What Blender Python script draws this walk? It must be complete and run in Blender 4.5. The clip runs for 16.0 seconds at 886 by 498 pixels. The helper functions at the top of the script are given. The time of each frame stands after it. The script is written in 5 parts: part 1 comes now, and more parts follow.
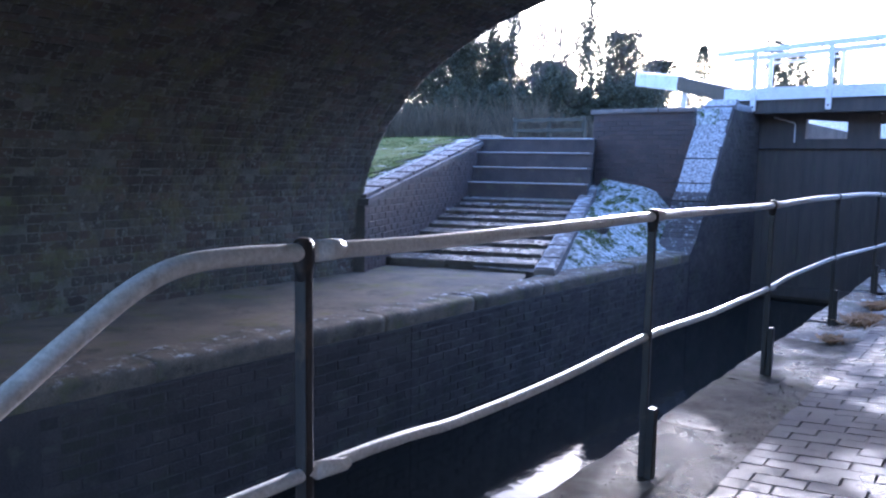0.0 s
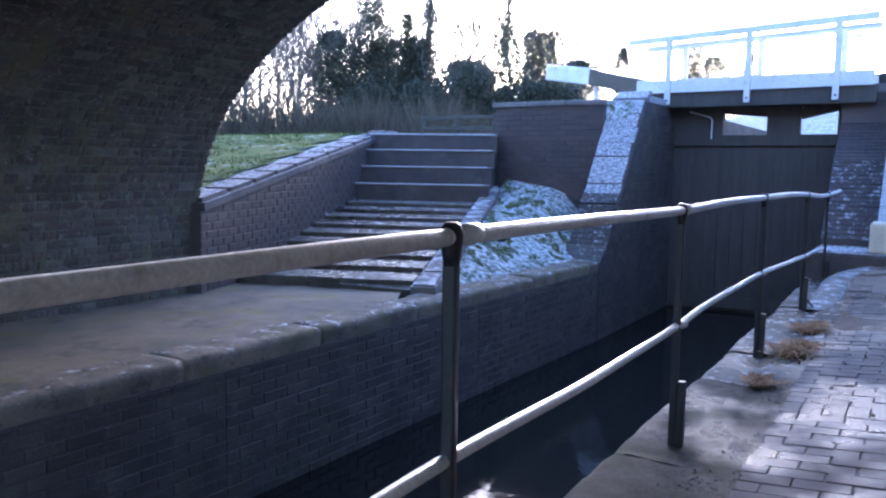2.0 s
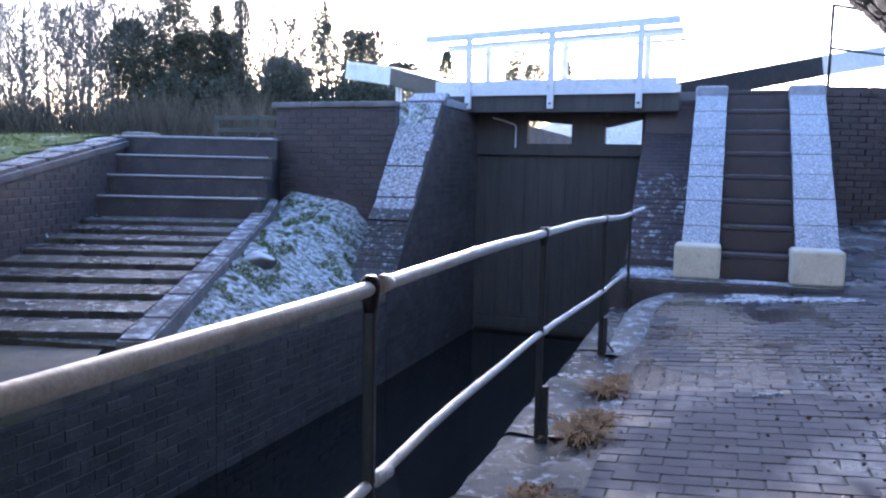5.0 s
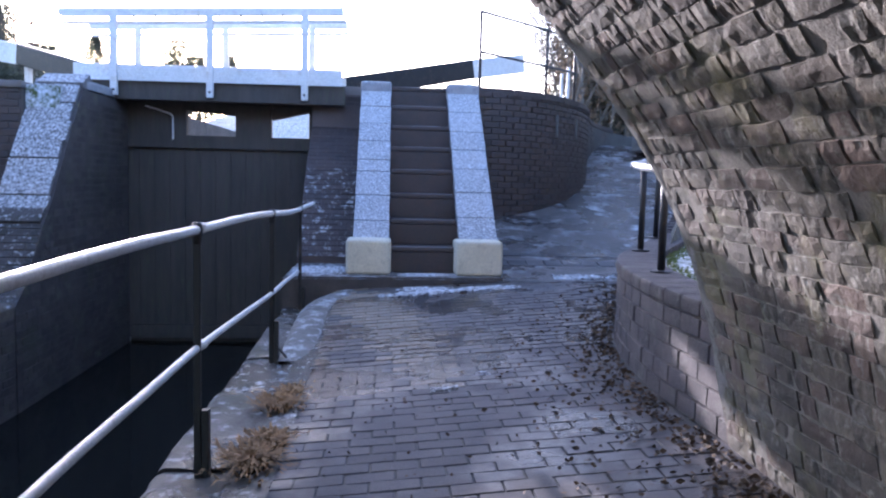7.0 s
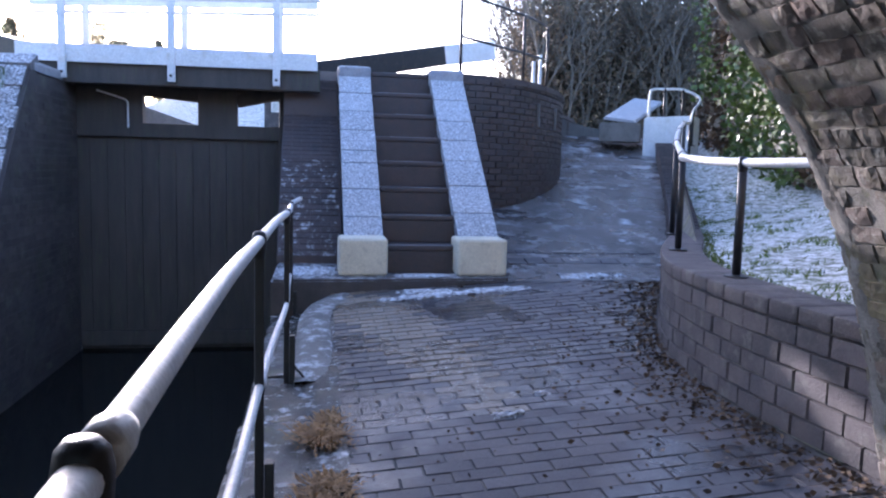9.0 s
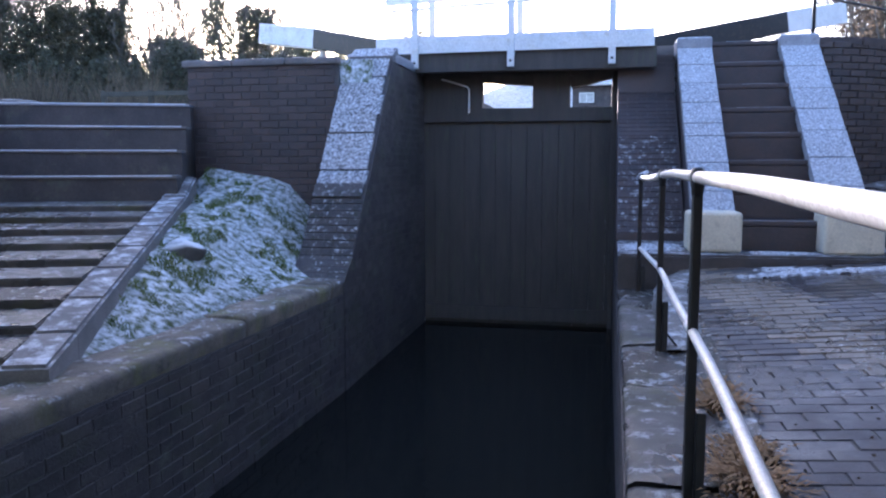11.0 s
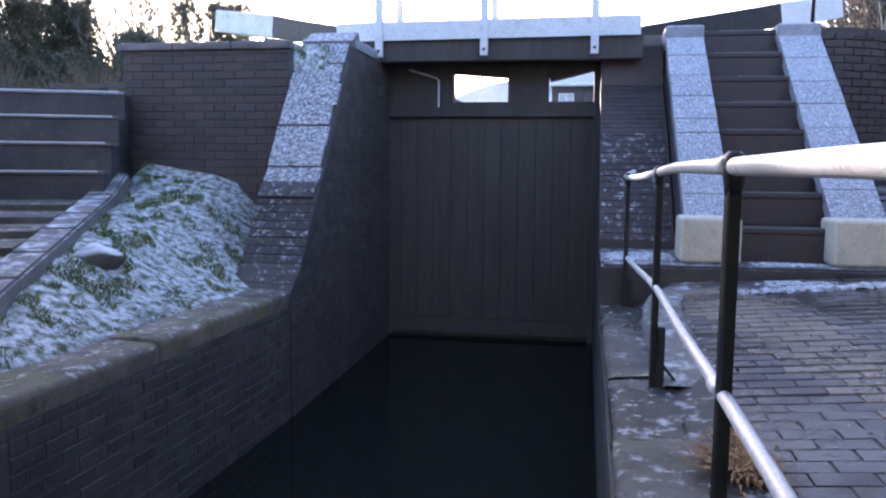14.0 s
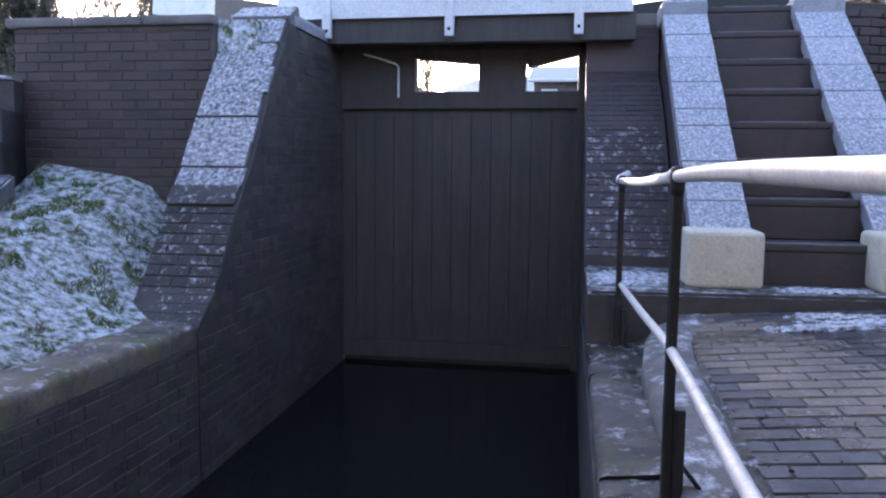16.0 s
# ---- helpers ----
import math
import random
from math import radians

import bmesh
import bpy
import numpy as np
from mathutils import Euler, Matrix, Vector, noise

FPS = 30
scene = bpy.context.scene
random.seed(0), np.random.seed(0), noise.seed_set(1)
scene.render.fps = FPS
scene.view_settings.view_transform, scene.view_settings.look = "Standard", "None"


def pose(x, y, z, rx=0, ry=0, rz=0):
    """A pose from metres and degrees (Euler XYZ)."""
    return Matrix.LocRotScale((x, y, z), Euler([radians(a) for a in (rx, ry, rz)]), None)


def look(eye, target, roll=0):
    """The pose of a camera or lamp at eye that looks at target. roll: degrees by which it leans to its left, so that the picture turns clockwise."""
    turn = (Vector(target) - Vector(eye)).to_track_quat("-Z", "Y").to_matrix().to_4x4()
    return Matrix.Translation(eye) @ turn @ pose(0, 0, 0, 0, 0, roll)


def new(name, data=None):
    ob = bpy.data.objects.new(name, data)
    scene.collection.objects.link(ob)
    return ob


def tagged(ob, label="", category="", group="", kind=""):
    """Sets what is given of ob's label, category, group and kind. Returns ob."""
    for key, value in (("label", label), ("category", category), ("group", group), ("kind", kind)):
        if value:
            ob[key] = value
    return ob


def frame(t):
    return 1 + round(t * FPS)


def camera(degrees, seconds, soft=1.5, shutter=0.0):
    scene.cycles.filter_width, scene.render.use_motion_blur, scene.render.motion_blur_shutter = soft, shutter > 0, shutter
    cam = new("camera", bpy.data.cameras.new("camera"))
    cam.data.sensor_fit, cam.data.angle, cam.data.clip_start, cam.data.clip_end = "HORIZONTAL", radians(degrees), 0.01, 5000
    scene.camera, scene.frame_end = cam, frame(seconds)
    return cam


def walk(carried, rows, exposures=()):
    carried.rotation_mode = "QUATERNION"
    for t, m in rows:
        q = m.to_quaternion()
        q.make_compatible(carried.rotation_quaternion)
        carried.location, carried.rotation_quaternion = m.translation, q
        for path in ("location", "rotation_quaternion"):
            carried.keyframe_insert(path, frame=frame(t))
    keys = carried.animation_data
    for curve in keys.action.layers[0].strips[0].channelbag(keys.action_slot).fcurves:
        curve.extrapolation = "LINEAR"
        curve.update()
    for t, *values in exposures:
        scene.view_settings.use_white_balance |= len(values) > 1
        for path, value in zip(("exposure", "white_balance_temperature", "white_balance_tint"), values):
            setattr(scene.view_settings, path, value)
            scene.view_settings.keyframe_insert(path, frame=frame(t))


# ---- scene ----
cam = camera(59.3, 16.0, soft=2.2)
PATH = [
    (0, (-0.129, -0.376, 1.504), (-1.32, 1.216, 1.284), 0.9),
    (0.5, (-0.275, 0.086, 1.5), (-1.454, 1.686, 1.277), 0.8),
    (1, (-0.369, 0.518, 1.483), (-1.49, 2.16, 1.266), 0.9),
    (1.5, (-0.425, 0.94, 1.44), (-1.504, 2.61, 1.228), 0.8),
    (2, (-0.506, 1.343, 1.446), (-1.549, 3.037, 1.236), 0.8),
    (2.5, (-0.558, 1.705, 1.439), (-1.503, 3.456, 1.233), 1.1),
    (3, (-0.571, 2.1, 1.468), (-1.486, 3.867, 1.263), 1.0),
    (3.2, (-0.586, 2.213, 1.481), (-1.492, 3.985, 1.277), 1.0),
    (5.3, (-0.591, 3.24, 1.592), (-1.111, 5.162, 1.402), 1.4),
    (5.5, (-0.594, 3.287, 1.599), (-0.962, 5.244, 1.416), 1.6),
    (6, (-0.581, 3.383, 1.559), (-0.569, 5.376, 1.389), 1.8),
    (6.5, (-0.587, 3.512, 1.557), (-0.444, 5.499, 1.388), 1.6),
    (7, (-0.621, 3.659, 1.517), (-0.471, 5.645, 1.337), 1.4),
    (7.5, (-0.72, 3.834, 1.518), (-0.482, 5.812, 1.336), 1.3),
    (8, (-0.827, 4.037, 1.504), (-0.452, 5.992, 1.318), 1.4),
    (8.5, (-1.017, 4.258, 1.467), (-0.605, 6.206, 1.276), 1.5),
    (9, (-1.276, 4.359, 1.531), (-0.946, 6.322, 1.329), 1.4),
    (9.5, (-1.532, 4.425, 1.54), (-1.456, 6.411, 1.325), 0.9),
    (10, (-1.742, 4.422, 1.477), (-2.002, 6.392, 1.246), 0.7),
    (10.2, (-1.772, 4.408, 1.434), (-2.129, 6.362, 1.205), 0.1),
    (12.3, (-1.779, 4.524, 1.261), (-2.202, 6.467, 1.046), -0.1),
    (12.5, (-1.758, 4.589, 1.27), (-2.168, 6.535, 1.057), -0.0),
    (13, (-1.724, 4.804, 1.275), (-2.096, 6.757, 1.06), 0.1),
    (13.5, (-1.75, 5.018, 1.26), (-2.11, 6.974, 1.048), 0.2),
    (14, (-1.806, 5.339, 1.257), (-2.161, 7.295, 1.043), 0.5),
    (14.5, (-1.793, 5.654, 1.27), (-2.139, 7.612, 1.053), 0.4),
    (15, (-1.765, 6.029, 1.277), (-2.102, 7.989, 1.061), 0.5),
    (15.5, (-1.759, 6.344, 1.264), (-2.089, 8.304, 1.047), 0.5),
    (16, (-1.792, 6.715, 1.266), (-2.109, 8.677, 1.05), 0.5),
]
EXPO = 2.35

walk(cam, [(t, look(eye, target, roll)) for t, eye, target, roll in PATH],
     exposures=((0, EXPO + 0.4, 5000, 25), (3, EXPO + 0.3, 5200, 25), (7, EXPO + 0.15, 5700, 26), (9, EXPO + 0.1, 5700, 26), (13, EXPO + 0.2, 5950, 27), (16, EXPO + 0.25, 6400, 29)))

# ---- light: low winter sun beyond the lock, clear sky ----
SUN_AZ, SUN_EL = 19.9, 11.5   # degrees from +y towards -x, and above the horizon
world = bpy.data.worlds.new("winter_sky")
scene.world = world
world.use_nodes = True
wn = world.node_tree
sky = wn.nodes.new("ShaderNodeTexSky")
sky.sky_type, sky.sun_disc = "NISHITA", False
sky.sun_elevation, sky.sun_rotation = radians(SUN_EL), radians(-SUN_AZ)
sky.air_density, sky.dust_density, sky.ozone_density = 1.0, 2.0, 2.0
wn.links.new(sky.outputs[0], wn.nodes["Background"].inputs[0])
wn.nodes["Background"].inputs[1].default_value = 0.15
sun = new("sun", bpy.data.lights.new("sun", "SUN"))
sun.data.energy, sun.data.angle, sun.data.color = 2.0, radians(0.55), (1.0, 0.92, 0.82)
a, e = radians(SUN_AZ), radians(SUN_EL)
to_sun = Vector((-math.sin(a) * math.cos(e), math.cos(a) * math.cos(e), math.sin(e)))
sun.matrix_world = look((0, 0, 30), Vector((0, 0, 30)) - to_sun)

# ---- materials ----
def nd(nt, kind, **kw):
    n = nt.nodes.new("ShaderNode" + kind)
    for k, v in kw.items():
        n.inputs[k.replace("_", " ")].default_value = v
    return n


def ramp(nt, fac, lo, hi, c0=(0, 0, 0, 1), c1=(1, 1, 1, 1)):
    r = nt.nodes.new("ShaderNodeValToRGB")
    r.color_ramp.elements[0].position, r.color_ramp.elements[1].position = lo, hi
    r.color_ramp.elements[0].color, r.color_ramp.elements[1].color = c0, c1
    nt.links.new(fac, r.inputs[0])
    return r.outputs[0]


def mix(nt, fac, a, b, mode="MIX"):
    m = nt.nodes.new("ShaderNodeMix")
    m.data_type, m.blend_type = "RGBA", mode
    for sock, v in ((0, fac), (6, a), (7, b)):
        if isinstance(v, (int, float)):
            m.inputs[sock].default_value = v
        elif isinstance(v, tuple):
            m.inputs[sock].default_value = (*v, 1) if len(v) == 3 else v
        else:
            nt.links.new(v, m.inputs[sock])
    return m.outputs[2]


def mat(name, c1, c2, size=0.6, fine=0.02, rough=(0.7, 0.95), bump=0.4, vary=0.0, stain=None, snow=0.0, snow_size=0.25,
        slope=0.5, metal=0.0, wet=0.0, stretch=(1, 1, 1), island=False, moss=None, alt=None, soot=None):
    """A weathered surface: two colours in blotches, a fine grain, optional stain, thin snow on what faces up, wet gloss."""
    m = bpy.data.materials.new(name)
    m.use_nodes = True
    nt = m.node_tree
    b = nt.nodes["Principled BSDF"]
    geo = nt.nodes.new("ShaderNodeNewGeometry")
    mp = nd(nt, "Mapping")
    mp.inputs["Scale"].default_value = stretch
    nt.links.new(geo.outputs["Position"], mp.inputs[0])
    p = mp.outputs[0]

    def noise_at(scale, detail=5.0, rough_=0.6):
        n = nd(nt, "TexNoise", Scale=scale, Detail=detail, Roughness=rough_)
        nt.links.new(p, n.inputs["Vector"])
        return n.outputs["Fac"]

    big, small = noise_at(1 / size), noise_at(1 / fine, 4.0, 0.7)
    col = mix(nt, ramp(nt, big, 0.35, 0.65), c1, c2)
    col = mix(nt, 0.55, col, ramp(nt, small, 0.25, 0.75, (0.45, 0.45, 0.45, 1), (1.35, 1.35, 1.35, 1)), "MULTIPLY")
    if vary:
        if island:
            r = geo.outputs["Random Per Island"]
        else:
            r = nt.nodes.new("ShaderNodeObjectInfo").outputs["Random"]
        if alt:
            odd = nt.nodes.new("ShaderNodeMath")
            odd.operation = "MULTIPLY"
            nt.links.new(r, odd.inputs[0])
            odd.inputs[1].default_value = 7.31
            odd2 = nt.nodes.new("ShaderNodeMath")
            odd2.operation = "FRACT"
            nt.links.new(odd.outputs[0], odd2.inputs[0])
            col = mix(nt, ramp(nt, odd2.outputs[0], 0.45, 0.85), col, alt)
        col = mix(nt, 1.0, col, ramp(nt, r, 0.0, 1.0, (1 - vary,) * 3 + (1,), (1 + vary, 1 + vary * 0.85, 1 + vary * 0.7, 1)), "MULTIPLY")
    if stain:
        col = mix(nt, ramp(nt, noise_at(1.7 / size, 6, 0.7), 0.55, 0.68), col, stain)
    if moss:
        col = mix(nt, ramp(nt, noise_at(2.3, 7, 0.75), 0.5, 0.72), col, moss)
    if soot:
        col = mix(nt, ramp(nt, noise_at(1.35, 6, 0.62), 0.5, 0.7), col, mix(nt, 0.72, col, soot))
    ro = nt.nodes.new("ShaderNodeMapRange")
    ro.inputs[3].default_value, ro.inputs[4].default_value = rough
    nt.links.new(big, ro.inputs[0])
    rough_out = ro.outputs[0]
    if wet:
        w = ramp(nt, noise_at(1.1), 0.5 - wet * 0.3, 0.62 - wet * 0.2)
        col = mix(nt, w, col, mix(nt, 1.0, col, (0.6, 0.6, 0.62), "MULTIPLY"))
        rough_out = mix(nt, w, rough_out, (0.16, 0.16, 0.16))
    if snow:
        sep = nt.nodes.new("ShaderNodeSeparateXYZ")
        nt.links.new(geo.outputs["Normal"], sep.inputs[0])
        up = ramp(nt, sep.outputs[2], slope - 0.15, slope + 0.15)
        patch = ramp(nt, noise_at(1 / snow_size, 8, 0.72), 0.58 - snow * 0.32, 0.76 - snow * 0.28)
        f = mix(nt, 1.0, up, patch, "MULTIPLY")
        col = mix(nt, f, col, (0.78, 0.8, 0.84))
        rough_out = mix(nt, f, rough_out, (0.75, 0.75, 0.75))
    nt.links.new(col, b.inputs["Base Color"])
    nt.links.new(rough_out, b.inputs["Roughness"])
    b.inputs["Metallic"].default_value = metal
    if bump:
        bm_ = nd(nt, "Bump", Strength=bump, Distance=fine * 0.6)
        nt.links.new(small, bm_.inputs["Height"])
        bm2 = nd(nt, "Bump", Strength=bump * 0.7, Distance=size * 0.06)
        nt.links.new(big, bm2.inputs["Height"])
        nt.links.new(bm_.outputs[0], bm2.inputs["Normal"])
        nt.links.new(bm2.outputs[0], b.inputs["Normal"])
    return m


M = {}
M["arch_brick"] = mat("arch_brick", (0.165, 0.148, 0.12), (0.115, 0.108, 0.092), 0.09, 0.02, bump=0.6, vary=0.3, stain=(0.32, 0.31, 0.275), moss=(0.2, 0.18, 0.08), alt=(0.145, 0.11, 0.092), soot=(0.05, 0.047, 0.045))
M["arch_brick_all"] = mat("arch_brick_all", (0.165, 0.148, 0.12), (0.115, 0.108, 0.092), 0.09, 0.02, bump=0.6, vary=0.3, stain=(0.32, 0.31, 0.275), moss=(0.2, 0.18, 0.08), alt=(0.145, 0.11, 0.092), soot=(0.05, 0.047, 0.045), island=True)
M["mortar"] = mat("mortar", (0.26, 0.24, 0.21), (0.15, 0.14, 0.12), 0.2, 0.01, bump=1.0, stain=(0.1, 0.1, 0.08), moss=(0.17, 0.17, 0.06))
M["pointing"] = mat("pointing", (0.3, 0.285, 0.26), (0.2, 0.19, 0.17), 0.18, 0.01, bump=0.8, stain=(0.12, 0.115, 0.1), soot=(0.06, 0.06, 0.055))
M["blue_brick"] = mat("blue_brick", (0.07, 0.058, 0.06), (0.095, 0.07, 0.066), 0.5, 0.012, (0.45, 0.75), bump=0.6, vary=0.2, stain=(0.055, 0.05, 0.052))
M["blue_brick_all"] = mat("blue_brick_all", (0.07, 0.058, 0.06), (0.095, 0.07, 0.066), 0.5, 0.012, (0.45, 0.75), bump=0.6, vary=0.2, stain=(0.055, 0.05, 0.052), island=True)
M["wall_brick"] = mat("wall_brick", (0.115, 0.096, 0.097), (0.072, 0.065, 0.07), 0.25, 0.014, (0.6, 0.9), bump=0.8, vary=0.22, stain=(0.15, 0.135, 0.125))
M["wall_brick_all"] = mat("wall_brick_all", (0.115, 0.096, 0.097), (0.072, 0.065, 0.07), 0.25, 0.014, (0.6, 0.9), bump=0.8, vary=0.22, stain=(0.15, 0.135, 0.125), island=True)
M["paver"] = mat("paver", (0.14, 0.128, 0.132), (0.092, 0.088, 0.098), 0.7, 0.01, (0.68, 0.95), bump=0.35, vary=0.16, wet=0.15, stain=(0.11, 0.095, 0.09))
M["paver_all"] = mat("paver_all", (0.14, 0.128, 0.132), (0.092, 0.088, 0.098), 0.7, 0.01, (0.68, 0.95), bump=0.35, vary=0.16, wet=0.15, stain=(0.11, 0.095, 0.09), island=True)
# warm, pale brick colour that paints a patch of sunlight on the towpath
M["paver_sunlit"] = mat("paver_sunlit", (0.3, 0.245, 0.19), (0.21, 0.175, 0.14), 0.4, 0.01, (0.5, 0.85), bump=0.6, vary=0.14, wet=0.25, snow=0.03, snow_size=0.03)
M["joint"] = mat("joint", (0.115, 0.106, 0.1), (0.085, 0.08, 0.078), 0.4, 0.012, bump=0.6)
M["ledge"] = mat("ledge", (0.155, 0.14, 0.125), (0.078, 0.072, 0.066), 0.22, 0.012, (0.55, 0.9), bump=1.2, stain=(0.055, 0.05, 0.042), wet=0.3, snow=0.12, snow_size=0.1, moss=(0.1, 0.1, 0.04))
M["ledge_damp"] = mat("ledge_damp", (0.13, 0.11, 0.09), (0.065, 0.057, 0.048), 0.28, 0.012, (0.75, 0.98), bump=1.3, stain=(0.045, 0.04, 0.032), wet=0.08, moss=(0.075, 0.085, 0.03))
M["bank_path"] = mat("bank_path", (0.27, 0.22, 0.165), (0.17, 0.145, 0.12), 0.5, 0.014, (0.75, 0.95), bump=0.8, stain=(0.13, 0.11, 0.085), moss=(0.2, 0.19, 0.06))
M["canal_wall"] = mat("canal_wall", (0.1, 0.088, 0.085), (0.065, 0.058, 0.06), 0.5, 0.02, (0.5, 0.8), bump=0.8, stain=(0.11, 0.11, 0.085))
M["canal_brick"] = mat("canal_brick", (0.1, 0.085, 0.083), (0.06, 0.054, 0.056), 0.45, 0.016, (0.5, 0.8), bump=0.8, vary=0.28, island=True, stain=(0.12, 0.115, 0.095), moss=(0.06, 0.062, 0.04))
M["canal_brick_one"] = mat("canal_brick_one", (0.1, 0.085, 0.083), (0.06, 0.054, 0.056), 0.45, 0.016, (0.5, 0.8), bump=0.8, vary=0.28, stain=(0.12, 0.115, 0.095), moss=(0.06, 0.062, 0.04))
M["wing_foot"] = mat("wing_foot", (0.11, 0.1, 0.1), (0.07, 0.068, 0.068), 0.2, 0.014, bump=1.0, snow=0.12, snow_size=0.07, vary=0.25, slope=0.25, stain=(0.05, 0.055, 0.04))
M["coping"] = mat("coping", (0.38, 0.395, 0.43), (0.3, 0.31, 0.345), 0.1, 0.012, bump=0.9, snow=0.42, snow_size=0.022, vary=0.14, slope=0.35, stain=(0.22, 0.225, 0.245))
M["coping_frost"] = mat("coping_frost", (0.13, 0.12, 0.125), (0.085, 0.082, 0.088), 0.3, 0.014, bump=0.8, snow=0.34, snow_size=0.035, vary=0.2, slope=0.5)
M["wing_coping"] = mat("wing_coping", (0.24, 0.235, 0.245), (0.17, 0.168, 0.178), 0.2, 0.014, bump=1.0, snow=0.48, snow_size=0.03, vary=0.2, slope=0.25, stain=(0.06, 0.06, 0.05))
M["bank_coping"] = mat("bank_coping", (0.24, 0.2, 0.155), (0.13, 0.115, 0.1), 0.22, 0.014, (0.7, 0.95), bump=1.1, stain=(0.075, 0.068, 0.055), moss=(0.16, 0.16, 0.05), snow=0.12, snow_size=0.12, vary=0.2)
M["coping_grey"] = mat("coping_grey", (0.25, 0.23, 0.22), (0.17, 0.16, 0.155), 0.3, 0.012, bump=0.7, snow=0.32, snow_size=0.16)
M["stone_snow"] = mat("capped_stone", (0.12, 0.11, 0.105), (0.08, 0.075, 0.072), 0.12, 0.012, bump=0.8, snow=1.0, snow_size=0.2, slope=0.55)
M["cream"] = mat("cream", (0.76, 0.70, 0.55), (0.68, 0.62, 0.48), 0.25, 0.012, (0.55, 0.75), bump=0.25, stain=(0.5, 0.46, 0.36))
M["ramp_road"] = mat("ramp_road", (0.19, 0.165, 0.155), (0.14, 0.125, 0.12), 0.8, 0.014, (0.55, 0.85), bump=0.8, wet=0.3, snow=0.14, snow_size=0.35, stain=(0.09, 0.08, 0.078))
M["grass"] = mat("grass", (0.075, 0.115, 0.025), (0.11, 0.12, 0.045), 0.4, 0.02, (0.8, 1), bump=1.0, snow=0.58, snow_size=0.07, slope=0.3)
M["lawn"] = mat("lawn", (0.085, 0.14, 0.008), (0.15, 0.165, 0.02), 0.5, 0.025, (0.8, 1), bump=1.0, snow=0.06, snow_size=0.34, slope=0.3)
M["white"] = mat("white_paint", (0.82, 0.83, 0.84), (0.74, 0.75, 0.75), 0.3, 0.02, (0.4, 0.6), bump=0.15, stain=(0.6, 0.58, 0.54))
M["rail_white"] = mat("rail_paint", (0.8, 0.8, 0.8), (0.68, 0.68, 0.67), 0.12, 0.012, (0.28, 0.45), bump=0.2, stain=(0.5, 0.48, 0.45))
M["black"] = mat("black_paint", (0.012, 0.012, 0.015), (0.022, 0.021, 0.023), 0.15, 0.01, (0.35, 0.55), bump=0.2, stain=(0.06, 0.04, 0.03))
M["timber"] = mat("gate_timber", (0.06, 0.053, 0.05), (0.09, 0.078, 0.07), 0.3, 0.012, (0.55, 0.85), bump=0.6, stretch=(3, 3, 0.4), stain=(0.08, 0.085, 0.06))
# timber made pale so that its colour holds the sunlight on the recess edge
M["pale_timber"] = mat("sunlit_timber", (0.4, 0.34, 0.24), (0.25, 0.21, 0.15), 0.15, 0.01, bump=0.6, stretch=(3, 3, 0.6))
M["bark"] = mat("bark", (0.19, 0.17, 0.15), (0.13, 0.118, 0.1), 0.2, 0.02, bump=0.7, stretch=(2, 2, 0.5))
M["ivy"] = mat("ivy_leaf", (0.085, 0.1, 0.07), (0.115, 0.12, 0.09), 0.7, 0.1, (0.3, 0.5), bump=0, vary=0.4, island=True)
M["scrub"] = mat("scrub", (0.2, 0.16, 0.12), (0.14, 0.115, 0.085), 0.9, 0.1, bump=0, vary=0.4, island=True)
M["dead_leaf"] = mat("dead_leaf", (0.12, 0.075, 0.04), (0.07, 0.05, 0.035), 0.2, 0.02, bump=0, vary=0.5, island=True)
M["straw"] = mat("dry_grass", (0.36, 0.21, 0.09), (0.25, 0.14, 0.06), 0.1, 0.02, bump=0, vary=0.3, island=True)


def translucent(m, part_):
    """Lets light through thin leaves."""
    nt = m.node_tree
    b = nt.nodes["Principled BSDF"]
    tr, mx = nt.nodes.new("ShaderNodeBsdfTranslucent"), nt.nodes.new("ShaderNodeMixShader")
    nt.links.new(b.inputs["Base Color"].links[0].from_socket, tr.inputs[0])
    mx.inputs[0].default_value = part_
    nt.links.new(b.outputs[0], mx.inputs[1])
    nt.links.new(tr.outputs[0], mx.inputs[2])
    nt.links.new(mx.outputs[0], nt.nodes["Material Output"].inputs[0])


translucent(M["ivy"], 0.45)
translucent(M["scrub"], 0.35)
M["patch"] = mat("frozen_patch", (0.2, 0.19, 0.19), (0.14, 0.135, 0.14), 0.3, 0.012, (0.4, 0.7), bump=0.6, snow=0.62, snow_size=0.045)
M["plinth"] = mat("plinth", (0.095, 0.08, 0.075), (0.06, 0.055, 0.055), 0.3, 0.014, (0.5, 0.85), bump=0.8, snow=0.32, snow_size=0.1, stain=(0.07, 0.06, 0.05))
M["orange_brick"] = mat("orange_brick", (0.36, 0.17, 0.08), (0.26, 0.13, 0.07), 0.1, 0.012, bump=0.7, vary=0.2)
M["concrete"] = mat("pale_concrete", (0.23, 0.215, 0.2), (0.16, 0.15, 0.14), 0.25, 0.012, (0.6, 0.9), bump=0.8, snow=0.2, snow_size=0.12, stain=(0.13, 0.12, 0.1))
M["frost_brick"] = mat("frost_brick", (0.07, 0.058, 0.06), (0.095, 0.07, 0.066), 0.4, 0.014, (0.5, 0.8), bump=0.8, vary=0.2, island=True, snow=0.16, snow_size=0.1, slope=0.4)
M["step_brick"] = mat("step_brick", (0.06, 0.05, 0.05), (0.085, 0.062, 0.058), 0.25, 0.014, (0.45, 0.75), bump=0.7, stain=(0.05, 0.046, 0.05))
M["rime"] = mat("rime", (0.3, 0.31, 0.34), (0.2, 0.205, 0.23), 0.08, 0.01, bump=0.6)
